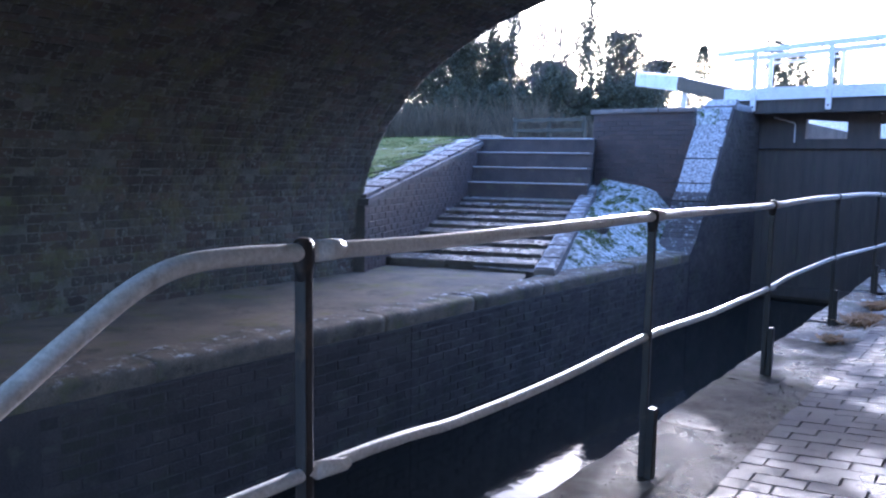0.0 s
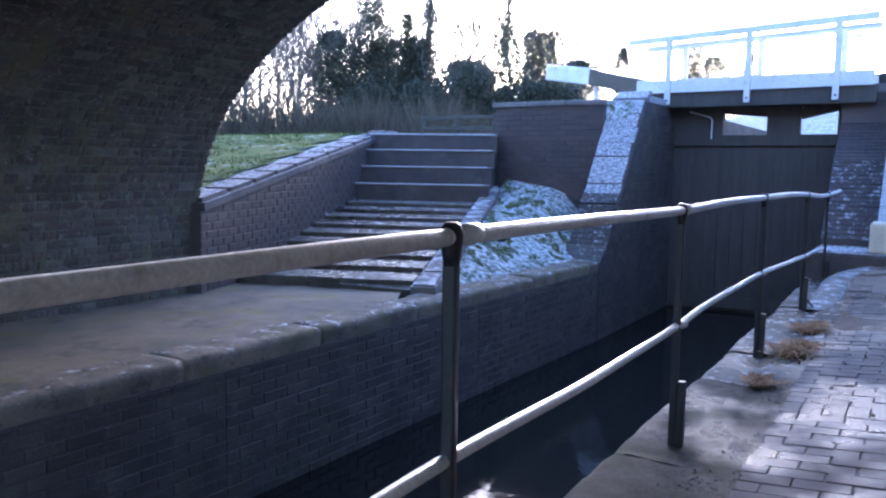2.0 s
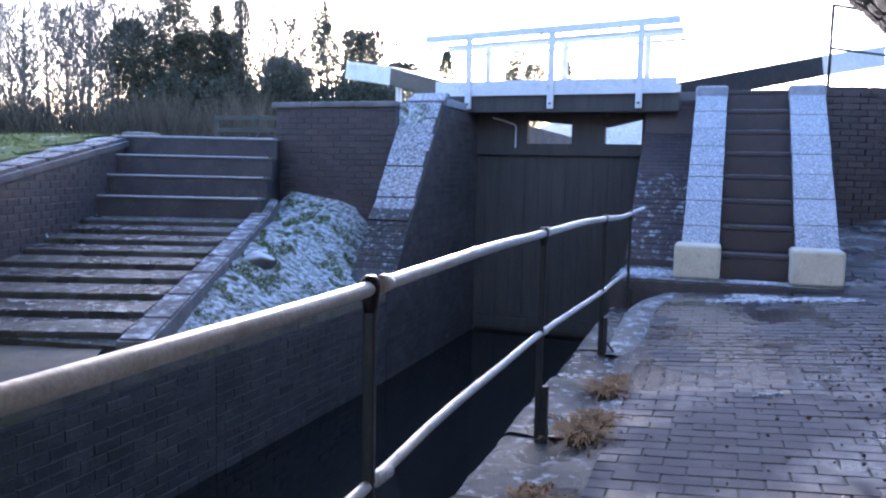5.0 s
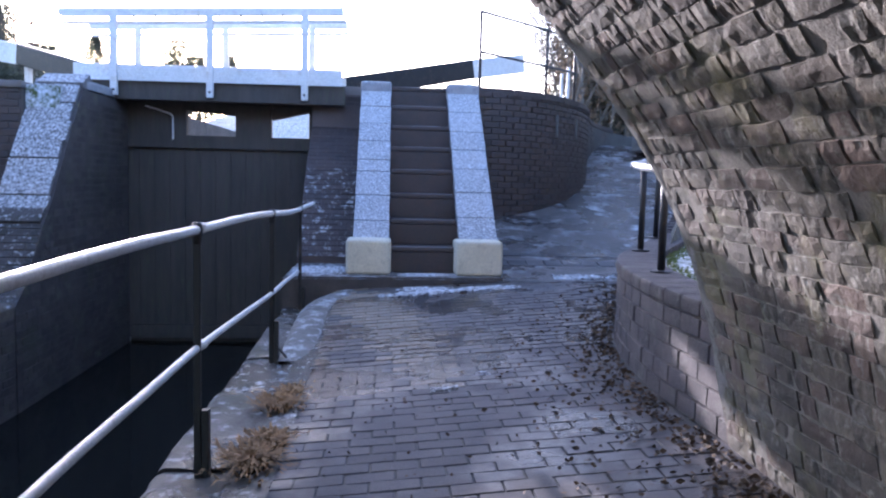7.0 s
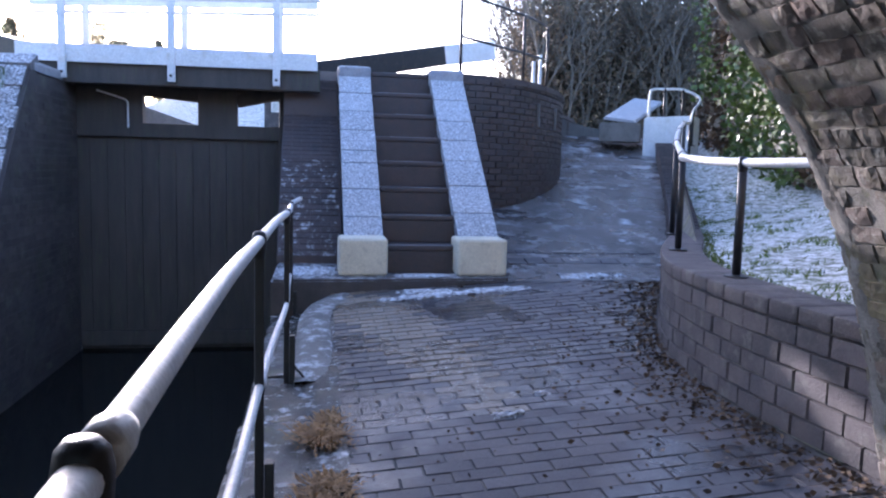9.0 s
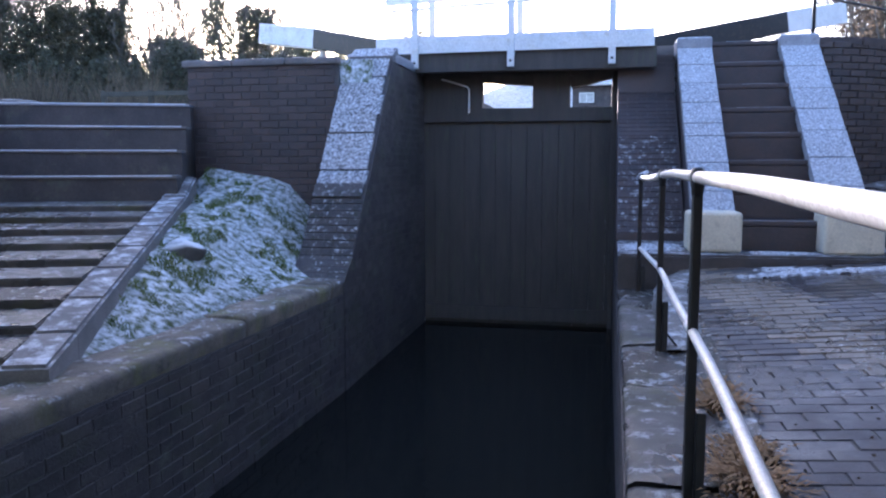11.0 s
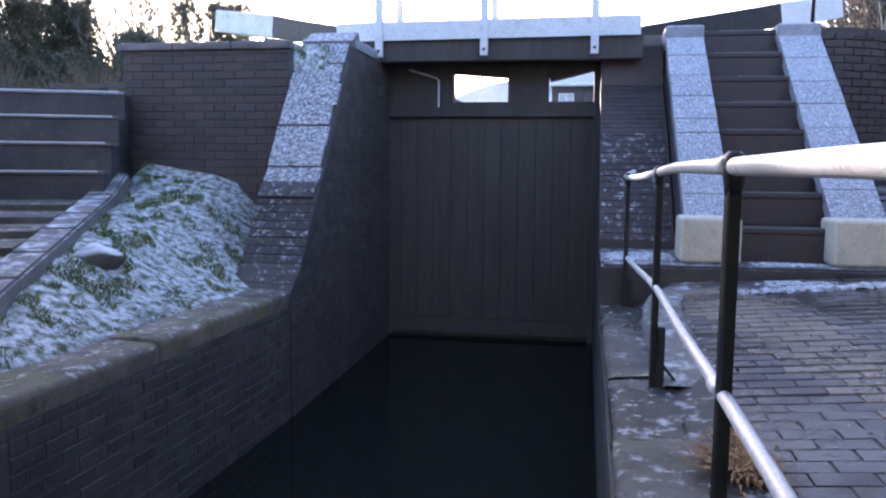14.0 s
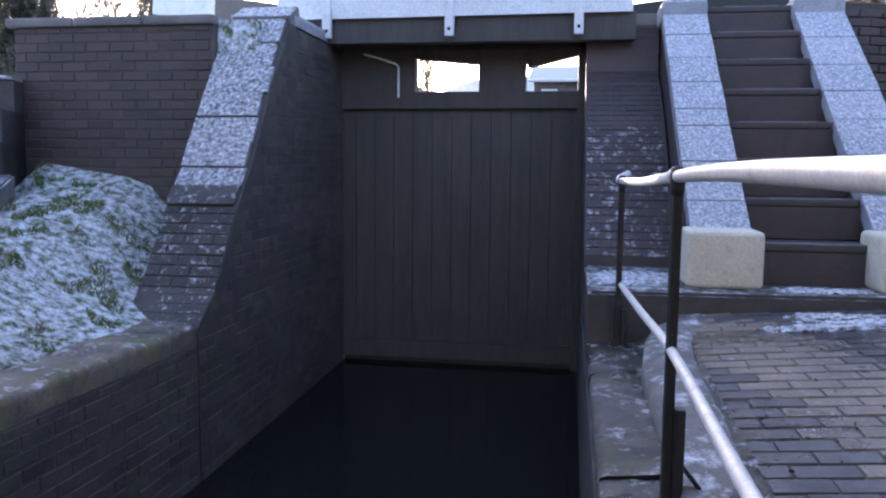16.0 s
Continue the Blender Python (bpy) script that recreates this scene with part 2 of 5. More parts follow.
M["snow"] = mat("thin_snow", (0.84, 0.87, 0.92), (0.74, 0.78, 0.84), 0.12, 0.02, (0.5, 0.8), bump=0.6)

wm = bpy.data.materials.new("canal_water")
wm.use_nodes = True
wb = wm.node_tree.nodes["Principled BSDF"]
wb.inputs["Base Color"].default_value = (0.012, 0.013, 0.012, 1)
wb.inputs["Roughness"].default_value = 0.05
wb.inputs["IOR"].default_value = 1.33
wnz = nd(wm.node_tree, "TexNoise", Scale=8.0, Detail=3.0)
wgeo = wm.node_tree.nodes.new("ShaderNodeNewGeometry")
wm.node_tree.links.new(wgeo.outputs["Position"], wnz.inputs["Vector"])
wbump = nd(wm.node_tree, "Bump", Strength=0.12, Distance=0.014)
wm.node_tree.links.new(wnz.outputs["Fac"], wbump.inputs["Height"])
wm.node_tree.links.new(wbump.outputs[0], wb.inputs["Normal"])
M["water"] = wm

# ---- mesh helpers ----
rng = random.Random(7)


def part(name, bm, material, parent=None, label="", smooth=False):
    me = bpy.data.meshes.new(name)
    bm.to_mesh(me)
    bm.free()
    return link_mesh(name, me, material, parent, label, smooth)


def link_mesh(name, me, material, parent=None, label="", smooth=False):
    if not me.materials:
        me.materials.append(material)
    if smooth:
        for poly in me.polygons:
            poly.use_smooth = True
    ob = new(name, me)
    if parent is not None:
        ob.parent = parent
    if label:
        tagged(ob, label)
    return ob


def from_arrays(name, verts, faces, material, parent=None, label="", smooth=False):
    me = bpy.data.meshes.new(name)
    me.from_pydata([tuple(v) for v in verts], [], [tuple(f) for f in faces])
    me.validate()
    me.update()
    return link_mesh(name, me, material, parent, label, smooth)


def add_box(bm, lo, hi, bevel=0.0, m=None, seg=2):
    r = bmesh.ops.create_cube(bm, size=1.0)
    vs = r["verts"]
    c = [(lo[i] + hi[i]) / 2 for i in range(3)]
    s = [hi[i] - lo[i] for i in range(3)]
    for v in vs:
        v.co = Vector((c[0] + v.co.x * s[0], c[1] + v.co.y * s[1], c[2] + v.co.z * s[2]))
        if m is not None:
            v.co = m @ v.co
    if bevel:
        es = list({e for v in vs for e in v.link_edges})
        bmesh.ops.bevel(bm, geom=es, offset=bevel, segments=seg, affect="EDGES", profile=0.6)
    return bm


def box(lo, hi, bevel=0.0, m=None, seg=2):
    return add_box(bmesh.new(), lo, hi, bevel, m, seg)


def beam(a, b, w, h, bevel=0.0):
    """A squared timber from a to b, w wide and h high."""
    a, b = Vector(a), Vector(b)
    q = (b - a).to_track_quat("Y", "Z").to_matrix().to_4x4()
    return box((-w / 2, 0, -h / 2), (w / 2, (b - a).length, h / 2), bevel, Matrix.Translation(a) @ q)


def prism(outline, z0, z1, bevel=0.0):
    """An upright prism over a plan outline; z0 and z1 are numbers or functions of x and y."""
    bm = bmesh.new()
    f0 = z0 if callable(z0) else (lambda x, y: z0)
    f1 = z1 if callable(z1) else (lambda x, y: z1)
    lo = [bm.verts.new((x, y, f0(x, y))) for x, y in outline]
    hi = [bm.verts.new((x, y, f1(x, y))) for x, y in outline]
    n = len(outline)
    bm.faces.new(lo[::-1])
    top = bm.faces.new(hi)
    for i in range(n):
        bm.faces.new((lo[i], lo[(i + 1) % n], hi[(i + 1) % n], hi[i]))
    bmesh.ops.recalc_face_normals(bm, faces=bm.faces[:])
    if bevel:
        bmesh.ops.bevel(bm, geom=list(top.edges), offset=bevel, segments=2, affect="EDGES")
    return bm


def side_prism(profile, x0, x1, bevel=0.0):
    """A prism along x over a profile in y and z."""
    bm = bmesh.new()
    a = [bm.verts.new((x0, y, z)) for y, z in profile]
    b = [bm.verts.new((x1, y, z)) for y, z in profile]
    n = len(profile)
    bm.faces.new(a)
    bm.faces.new(b[::-1])
    for i in range(n):
        bm.faces.new((a[i], b[i], b[(i + 1) % n], a[(i + 1) % n]))
    bmesh.ops.recalc_face_normals(bm, faces=bm.faces[:])
    if bevel:
        bmesh.ops.bevel(bm, geom=bm.edges[:], offset=bevel, segments=2, affect="EDGES")
    return bm


def tube(points, radius, sides=12, bm=None, caps=True, wobble=0.0):
    """A round bar along points; radius is a number or one per point."""
    bm = bm or bmesh.new()
    pts = [Vector(p) for p in points]
    rad = radius if isinstance(radius, (list, tuple)) else [radius] * len(pts)
    rings, up = [], None
    for i, p in enumerate(pts):
        d = (pts[min(i + 1, len(pts) - 1)] - pts[max(i - 1, 0)]).normalized()
        if up is None:
            up = Vector((0, 0, 1)) if abs(d.z) < 0.9 else Vector((1, 0, 0))
        s = d.cross(up).normalized()
        up = s.cross(d).normalized()
        ring = []
        for k in range(sides):
            t = 2 * math.pi * k / sides
            r = rad[i] * (1 + (rng.uniform(-wobble, wobble) if wobble else 0))
            ring.append(bm.verts.new(p + (s * math.cos(t) + up * math.sin(t)) * r))
        rings.append(ring)
    for r0, r1 in zip(rings, rings[1:]):
        for k in range(sides):
            bm.faces.new((r0[k], r0[(k + 1) % sides], r1[(k + 1) % sides], r1[k]))
    if caps:
        bm.faces.new(rings[0][::-1])
        bm.faces.new(rings[-1])
    return bm


def smooth_line(points, steps=6):
    """Catmull-Rom through points."""
    pts = [Vector(p) for p in points]
    ext = [pts[0] * 2 - pts[1]] + pts + [pts[-1] * 2 - pts[-2]]
    out = []
    for i in range(1, len(ext) - 2):
        p0, p1, p2, p3 = ext[i - 1:i + 3]
        for k in range(steps):
            t = k / steps
            out.append(0.5 * ((2 * p1) + (p2 - p0) * t + (2 * p0 - 5 * p1 + 4 * p2 - p3) * t * t + (3 * p1 - p0 - 3 * p2 + p3) * t ** 3))
    out.append(pts[-1])
    return out


def interp(x, table):
    return float(np.interp(x, [t[0] for t in table], [t[1] for t in table]))


def thing(name, label, category, group="", at=(0, 0, 0)):
    ob = new(name)
    ob.empty_display_size = 0.1
    ob.location = at
    return tagged(ob, label, category, group)


# one brick, 1 x 1 on the face and 1 deep, with worn edges: the face is at z = 0 and looks to +z
def brick_proto(seed, worn, rough, aspect):
    r = random.Random(seed)
    b, v = worn, []
    for z, inset in ((-1.0, 0.0), (-0.22, 0.0), (0.0, b)):
        for sx, sy in ((-1, -1), (1, -1), (1, 1), (-1, 1)):
            k = rough if z > -0.5 else 0
            v.append((sx * (0.5 - inset / aspect) + r.uniform(-k, k) / aspect, sy * (0.5 - inset) + r.uniform(-k, k), z + r.uniform(-k, k) * 1.5))
    f = [(8, 9, 10, 11)]
    for o in (0, 4):
        for k in range(4):
            f.append((o + k, o + (k + 1) % 4, o + 4 + (k + 1) % 4, o + 4 + k))
    return np.array(v), f


def craggy_proto(seed, aspect):
    """A weathered brick: spalled, uneven face and ragged edges."""
    r = random.Random(seed)
    nx, ny, v, f = 5, 3, [], []
    lean_x, lean_y = r.uniform(-0.05, 0.05), r.uniform(-0.04, 0.04)
    for j in range(ny):
        for i in range(nx):
            x, y = i / (nx - 1) - 0.5, j / (ny - 1) - 0.5
            rim = i in (0, nx - 1) or j in (0, ny - 1)
            corner = i in (0, nx - 1) and j in (0, ny - 1)
            z = lean_x * x * 2 + lean_y * y * 2 + r.uniform(-0.05, 0.05) - (0.03 + r.uniform(0, 0.06) if rim else 0) - (0.06 if corner else 0)
            v.append((x * (0.97 if rim else 1) + r.uniform(-0.05, 0.05) / aspect * 1.3, y * (0.94 if rim else 1) + r.uniform(-0.055, 0.055), z))
    for j in range(ny - 1):
        for i in range(nx - 1):
            f.append((j * nx + i, j * nx + i + 1, (j + 1) * nx + i + 1, (j + 1) * nx + i))
    loop = [i for i in range(nx)] + [j * nx + nx - 1 for j in range(1, ny)] + [(ny - 1) * nx + i for i in range(nx - 2, -1, -1)] + [j * nx for j in range(ny - 2, 0, -1)]
    base = len(v)
    for k in loop:
        v.append((v[k][0] * 1.04, v[k][1] * 1.04, -1.0))
    for a in range(len(loop)):
        b = (a + 1) % len(loop)
        f.append((loop[b], loop[a], base + a, base + b))
    return np.array(v), f


def lay(places, worn, rough, aspect, parent, single, name, mat_one, mat_all, seed=3):
    """Bricks at places [(matrix, (length, height, depth), near)]: the near ones as objects, the rest in one mesh."""
    kinds = 12 if worn is None else 6
    protos = [craggy_proto(seed + i, aspect) if worn is None else brick_proto(seed + i, worn, rough, aspect) for i in range(kinds)]
    sizes, meshes = {}, {}
    vs, fs, n, made = [], [], 0, 0
    r = random.Random(seed)
    for m, size, near in places:
        k = r.randrange(kinds)
        pv, pf = protos[k]
        if near and made < 300:
            key = (k, tuple(round(s, 2) for s in size))
            if key not in meshes:
                me = bpy.data.meshes.new(single)
                me.from_pydata([tuple(p) for p in pv * np.array(key[1])], [], pf)
                me.materials.append(mat_one)
                meshes[key] = me
            ob = new(single, meshes[key])
            ob.parent = parent
            ob.matrix_basis = m
            made += 1
            continue
        a = np.array(m.to_3x3()) @ (pv * np.array(size)).T
        vs.append(a.T + np.array(m.translation))
        fs += [tuple(i + n for i in f) for f in pf]
        n += len(pv)
    if vs:
        ob = from_arrays(name, np.concatenate(vs), fs, mat_all, parent)
        tagged(ob, kind="stuff")


def face_matrix(p, u, nrm):
    u, nrm = Vector(u).normalized(), Vector(nrm).normalized()
    v = nrm.cross(u).normalized()
    u = v.cross(nrm)
    return Matrix(((u.x, v.x, nrm.x, p[0]), (u.y, v.y, nrm.y, p[1]), (u.z, v.z, nrm.z, p[2]), (0, 0, 0, 1)))

# ---- plan ----
WATER_Z = -0.95
AX = Vector((-0.35, 0.937))          # the ramp on the far bank climbs this way
AN = Vector((0.937, 0.35))
RO = Vector((-5.07, 7.78))


def ramp_sw(x, y):
    d = Vector((x, y)) - RO
    return d.dot(AX), d.dot(AN)


def ramp_xy(s, w):
    p = RO + AX * s + AN * w
    return p.x, p.y


def ramp_z(s):
    return 0.2 + max(0.0, min(s, 4.3)) * 0.163


def edge_left(y):
    return interp(y, ((-30, -4.75), (1.75, -4.66), (5, -4.5), (8.4, -4.4), (11.4, -4.28), (60, -4.28)))


EDGE_R = -1.69


def edge_right(y):
    return interp(y, ((-30, -1.71), (5.5, -1.7), (9.5, -1.67), (60, -1.66)))



def path_z(y, x=0.0):
    """The towpath: a slight fall to the canal, then the ramp up to the lock side."""
    base = interp(y, ((-30, 0.13), (6, 0.14), (9, 0.18), (11.6, 0.32), (12.2, 0.44), (21.3, 2.36), (26, 2.55), (400, 2.55)))
    return base + 0.085 * max(-1.12, min(x, 1.2)) * (1 if y < 11 else max(0.0, 1 - (y - 11) / 2)) + 0.095 * (1 if y < 11 else max(0.0, 1 - (y - 11) / 2))


def ledge_z(y):
    return interp(y, ((-30, 0.13), (7, 0.12), (9.3, 0.14), (12, 0.16)))


CURVE = [(0.63, 14.78), (0.95, 14.82), (1.35, 15.0), (1.8, 15.38), (2.25, 15.95), (2.62, 16.6), (2.9, 17.3), (3.12, 18.1), (3.35, 19.0), (3.75, 20.2), (4.5, 21.8), (5.6, 23.6), (7.5, 26)]
RIGHT = [(-30, 1.0), (6.9, 0.97), (7.5, 0.93), (8.0, 0.92), (8.6, 0.97), (9.2, 1.08), (9.7, 1.26), (10.3, 1.54), (11, 1.92), (12, 2.42), (14.5, 3.55), (17, 4.6), (21, 6.2), (26, 9.5), (400, 9.6)]


def path_right(y):
    return interp(y, RIGHT)


def path_left(y):
    if y < 11.85:
        return -1.12
    if y < 14.78:
        return 0.6
    return interp(y, [(b, a) for a, b in CURVE])


def ground_z(x, y):
    if y > 36:
        return 2.5 + 3.7 * math.exp(-((x + 5) / 7) ** 2 - ((y - 50) / 6) ** 2)
    if edge_left(y) - 0.2 < x < EDGE_R + 0.05:
        return -1.6 if y < 15.2 else (0.6 if y < 40 else 2.5)
    if x >= EDGE_R + 0.05:
        if y < -6:
            return 0.1
        l, r = path_left(y), path_right(y)
        if x > r + 0.12:
            return max(0.86, path_z(y) + 0.02) + 0.17 * min(x - r - 0.12, 3.5)
        if x < l - 0.2:
            return -0.05 if y < 15.15 else 2.7
        return path_z(y, x) - 0.12
    s, w = ramp_sw(x, y)
    if y > 13.25:
        return 2.5 if x > -6.75 else 2.0 + 0.02 * min(max(y - 14, 0), 25)
    if y < 6.55 or x > -6.2 and y < 7.3:
        return 0.12
    if w < -1.95 - 0.05:
        return min(2.0, 1.02 + max(0, y - 6.6) * 0.16)
    if w < 0.4:
        return 0.1 if s < 0.1 else ramp_z(s) - 0.05
    zb = 0.12 + 0.036 * max(s, 0) ** 2 * max(0, min(1, (-4.55 - x) / 1.0))
    k = max(0.0, min(1.0, (1.15 - w) / 0.7)) * max(0.0, min(1.0, (-4.7 - x) / 0.4))
    return max(zb, k * (ramp_z(s) - 0.03) + (1 - k) * zb)


def grid_lines(lo, hi, a, b, step, extra):
    v = list(np.arange(a, b + 0.001, step)) + extra
    k, d = a, step
    while k > lo:
        d *= 1.5
        k -= d
        v.append(max(k, lo))
    k, d = b, step
    while k < hi:
        d *= 1.5
        k += d
        v.append(min(k, hi))
    return sorted(set(round(float(q), 3) for q in v))


def build_ground():
    xs = grid_lines(-450, 450, -13, 9, 0.25, [-1.66, -1.62])
    ys = grid_lines(-200, 600, -6, 30, 0.25, [13.24, 13.27, 15.19, 15.21])
    vs = [(x, y, ground_z(x, y) + (0.03 * noise.noise((x * 1.3, y * 1.3, 0)) if x < -6 and y > 6.6 or x > 2 else 0)) for y in ys for x in xs]
    n = len(xs)
    fs = [(j * n + i, j * n + i + 1, (j + 1) * n + i + 1, (j + 1) * n + i) for j in range(len(ys) - 1) for i in range(n - 1)]
    # the risers of the sheet stay inside the walls
    spots = ((1.06, 9.2), (-8.04, 10.65), (-7.3, 8.69), (0.97, 14.85))

    def pokes_out(f):
        zs = [vs[i][2] for i in f]
        cx, cy = (vs[f[0]][0] + vs[f[2]][0]) / 2, (vs[f[0]][1] + vs[f[2]][1]) / 2
        return max(zs) - min(zs) > 0.2 and any(abs(cx - a) < 0.3 and abs(cy - b) < 0.4 for a, b in spots)

    fs = [f for f in fs if not pokes_out(f)]
    ob = from_arrays("ground", vs, fs, M["grass"], None, "", True)
    tagged(ob, "thin patchy snow lying on short winter grass", "ground", kind="structure")


build_ground()
ob = part("water", prism([(-4.9, -40), (-1.5, -40), (-1.5, 15.3), (-4.9, 15.3)], WATER_Z - 0.02, WATER_Z), M["water"])
tagged(ob, "dark rippled canal water below the lock gate", "water", kind="structure")
ob = part("lock_water", prism([(-4.4, 15.5), (-1.6, 15.5), (-1.6, 40), (-4.4, 40)], 1.58, 1.6), M["water"])
tagged(ob, "dark still water inside the lock chamber", "water", kind="structure")


# ---- the bridge: barrel vault of rough brick, skewed front ----
def face_y(x):
    return 6.6 + 0.055 * (x + 6.5)


BACK_Y = -3.5


def arch_profile():
    """Points of the soffit from the far springing over the crown to the towpath side, in x and z, with outward normals."""
    pts = [(-6.62, -0.3), (-6.62, 0.2), (-6.61, 0.6)]
    for k in range(0, 41):
        t = math.pi - math.pi / 2 * k / 40
        pts.append((-2.8 + 3.8 * math.cos(t), 0.78 + 2.54 * math.sin(t)))
    haunch = ((-2.8, 3.32), (-2.1, 3.26), (-1.45, 3.1), (-0.78, 2.78), (-0.15, 2.36), (0.22, 2.0), (0.52, 1.61), (0.71, 1.24), (0.83, 0.9), (0.9, 0.6))
    pts += [(p.x, p.y) for p in smooth_line([(x, z, 0) for x, z in haunch], 8)[1:]]
    pts += [(0.96, 0.35), (1.01, 0.15), (1.03, -0.3)]
    return pts


PROFILE = arch_profile()
ARC = [0.0]
for p, q in zip(PROFILE, PROFILE[1:]):
    ARC.append(ARC[-1] + math.dist(p, q))


def arch_at(u):
    x, z = float(np.interp(u, ARC, [p[0] for p in PROFILE])), float(np.interp(u, ARC, [p[1] for p in PROFILE]))
    x2, z2 = float(np.interp(u + 0.05, ARC, [p[0] for p in PROFILE])), float(np.interp(u + 0.05, ARC, [p[1] for p in PROFILE]))
    x1, z1 = float(np.interp(u - 0.05, ARC, [p[0] for p in PROFILE])), float(np.interp(u - 0.05, ARC, [p[1] for p in PROFILE]))
    t = Vector((x2 - x1, 0, z2 - z1)).normalized()
    return Vector((x, 0, z)), t, Vector((t.z, 0, -t.x))


def build_bridge():
    bridge = thing("arch_bridge", "old brick canal bridge with a low weathered barrel arch", "bridge")
    tagged(bridge, kind="structure")
    g = 0.008                                    # the joints lie this far behind the brick faces
    n = len(PROFILE)
    vs, fs = [], []
    for i, (x, z) in enumerate(PROFILE):
        _, _, nrm = arch_at(ARC[i])
        px, pz = x - nrm.x * g, z - nrm.z * g
        vs += [(px, face_y(px), pz), (px, BACK_Y, pz), (px, face_y(px), 4.6), (px, BACK_Y, 4.6)]
    for i in range(n - 1):
        a, b = 4 * i, 4 * (i + 1)
        fs += [(a, b, b + 1, a + 1), (a, a + 2, b + 2, b), (a + 1, b + 1, b + 3, a + 3), (a + 2, a + 3, b + 3, b + 2)]
    from_arrays("vault", vs, fs, M["mortar"], bridge)
    for lo, hi in ((-14, PROFILE[0][0] - g), (PROFILE[-1][0] + g, 8)):
        part("abutment", prism([(lo, BACK_Y), (hi, BACK_Y), (hi, face_y(hi)), (lo, face_y(lo))], -0.5, 4.6), M["arch_brick_all"], bridge)
    # courses of brick round the soffit
    r = random.Random(5)
    places, u, row = [], 0.3, 0
    total = ARC[-1]
    while u < total - 0.1:
        h = r.uniform(0.072, 0.086)
        p, t, nrm = arch_at(u + h / 2)
        y = BACK_Y + r.uniform(0, 0.2)
        end = face_y(p.x)
        while y < end - 0.02:
            ln = r.choice((0.11, 0.115, 0.12, 0.22)) if row % 3 else r.choice((0.22, 0.23, 0.115))
            if y + ln > end - 0.06:
                ln = end - y
            out = r.gauss(0.0, 0.0022)
            if r.random() < 0.05:
                out -= r.uniform(0.01, 0.04)
            c = Vector((p.x, y + ln / 2, p.z)) + nrm * out
            tilt = r.gauss(0, 0.011)
            m = face_matrix(c, (0, 1, 0), nrm + t * tilt + Vector((0, r.gauss(0, 0.012), 0)))
            near = p.x > 0 and 0.35 < p.z < 2.2 and y > 5.2
            places.append((m, (max(ln - r.uniform(0.0, 0.012), 0.03), h - r.uniform(-0.002, 0.01), 0.05), near))
            y += ln
        u += h
        row += 1
    lay(places, None, None, 2.5, bridge, "brick", "brickwork", M["arch_brick"], M["arch_brick_all"])
    # old pointing smeared along the arris beside the towpath
    vs, us = [], np.linspace(ARC[-1] - 2.75, ARC[-1] - 0.75, 60)
    for i, u in enumerate(us):
        p, t, nrm = arch_at(float(u))
        wide = 0.1 + 0.09 * noise.noise((u * 5, 1, 0)) + 0.07 * noise.noise((u * 17, 2, 0))
        for k in range(6):
            f = k / 5
            c = p + nrm * (0.001 - 0.012 * f ** 3 + 0.012 * noise.noise((u * 14, f * 3, 4)) + 0.006 * noise.noise((u * 40, f * 8, 4)) - (0.03 if i in (0, 59) else 0))
            vs.append((c.x, face_y(c.x) + 0.004 - wide * f, c.z))
    fs = [(j * 6 + i, (j + 1) * 6 + i, (j + 1) * 6 + i + 1, j * 6 + i + 1) for j in range(59) for i in range(5)]
    from_arrays("pointing", vs, fs, M["pointing"], bridge, "smeared pale mortar on the arris", True)
    # the ring at the front of the arch
    places, u = [], 0.3
    while u < total - 0.1:
        p, t, nrm = arch_at(u + 0.04)
        for k in range(2):
            c = Vector((p.x, face_y(p.x) + 0.03, p.z)) - nrm * (0.115 + 0.235 * k)
            places.append((face_matrix(c, nrm, (0, 1, 0)), (0.225, 0.07, 0.1), False))
        u += 0.08
    lay(places, 0.1, 0.03, 3.0, bridge, "brick", "arch_ring", M["arch_brick"], M["arch_brick_all"], 9)


build_bridge()

# ---- canal walls and ledges ----
ys = [-30, 1.75, 5, 8.4, 11.6]
canal_left = part("canal_wall_1", prism([(edge_left(y), y) for y in ys] + [(edge_left(y) - 0.45, y) for y in ys[::-1]], -1.6, 0.03), M["canal_wall"])
tagged(canal_left, "dark damp brick canal side wall", "wall", kind="structure")
ob = part("canal_wall_2", prism([(edge_right(y), y) for y in (-30, 5.5, 9.5, 15.1)] + [(EDGE_R + 0.4, 15.1), (EDGE_R + 0.4, -30)], -1.6, 0.03), M["canal_wall"])
tagged(ob, "dark damp brick canal side wall under the towpath", "wall", kind="structure")


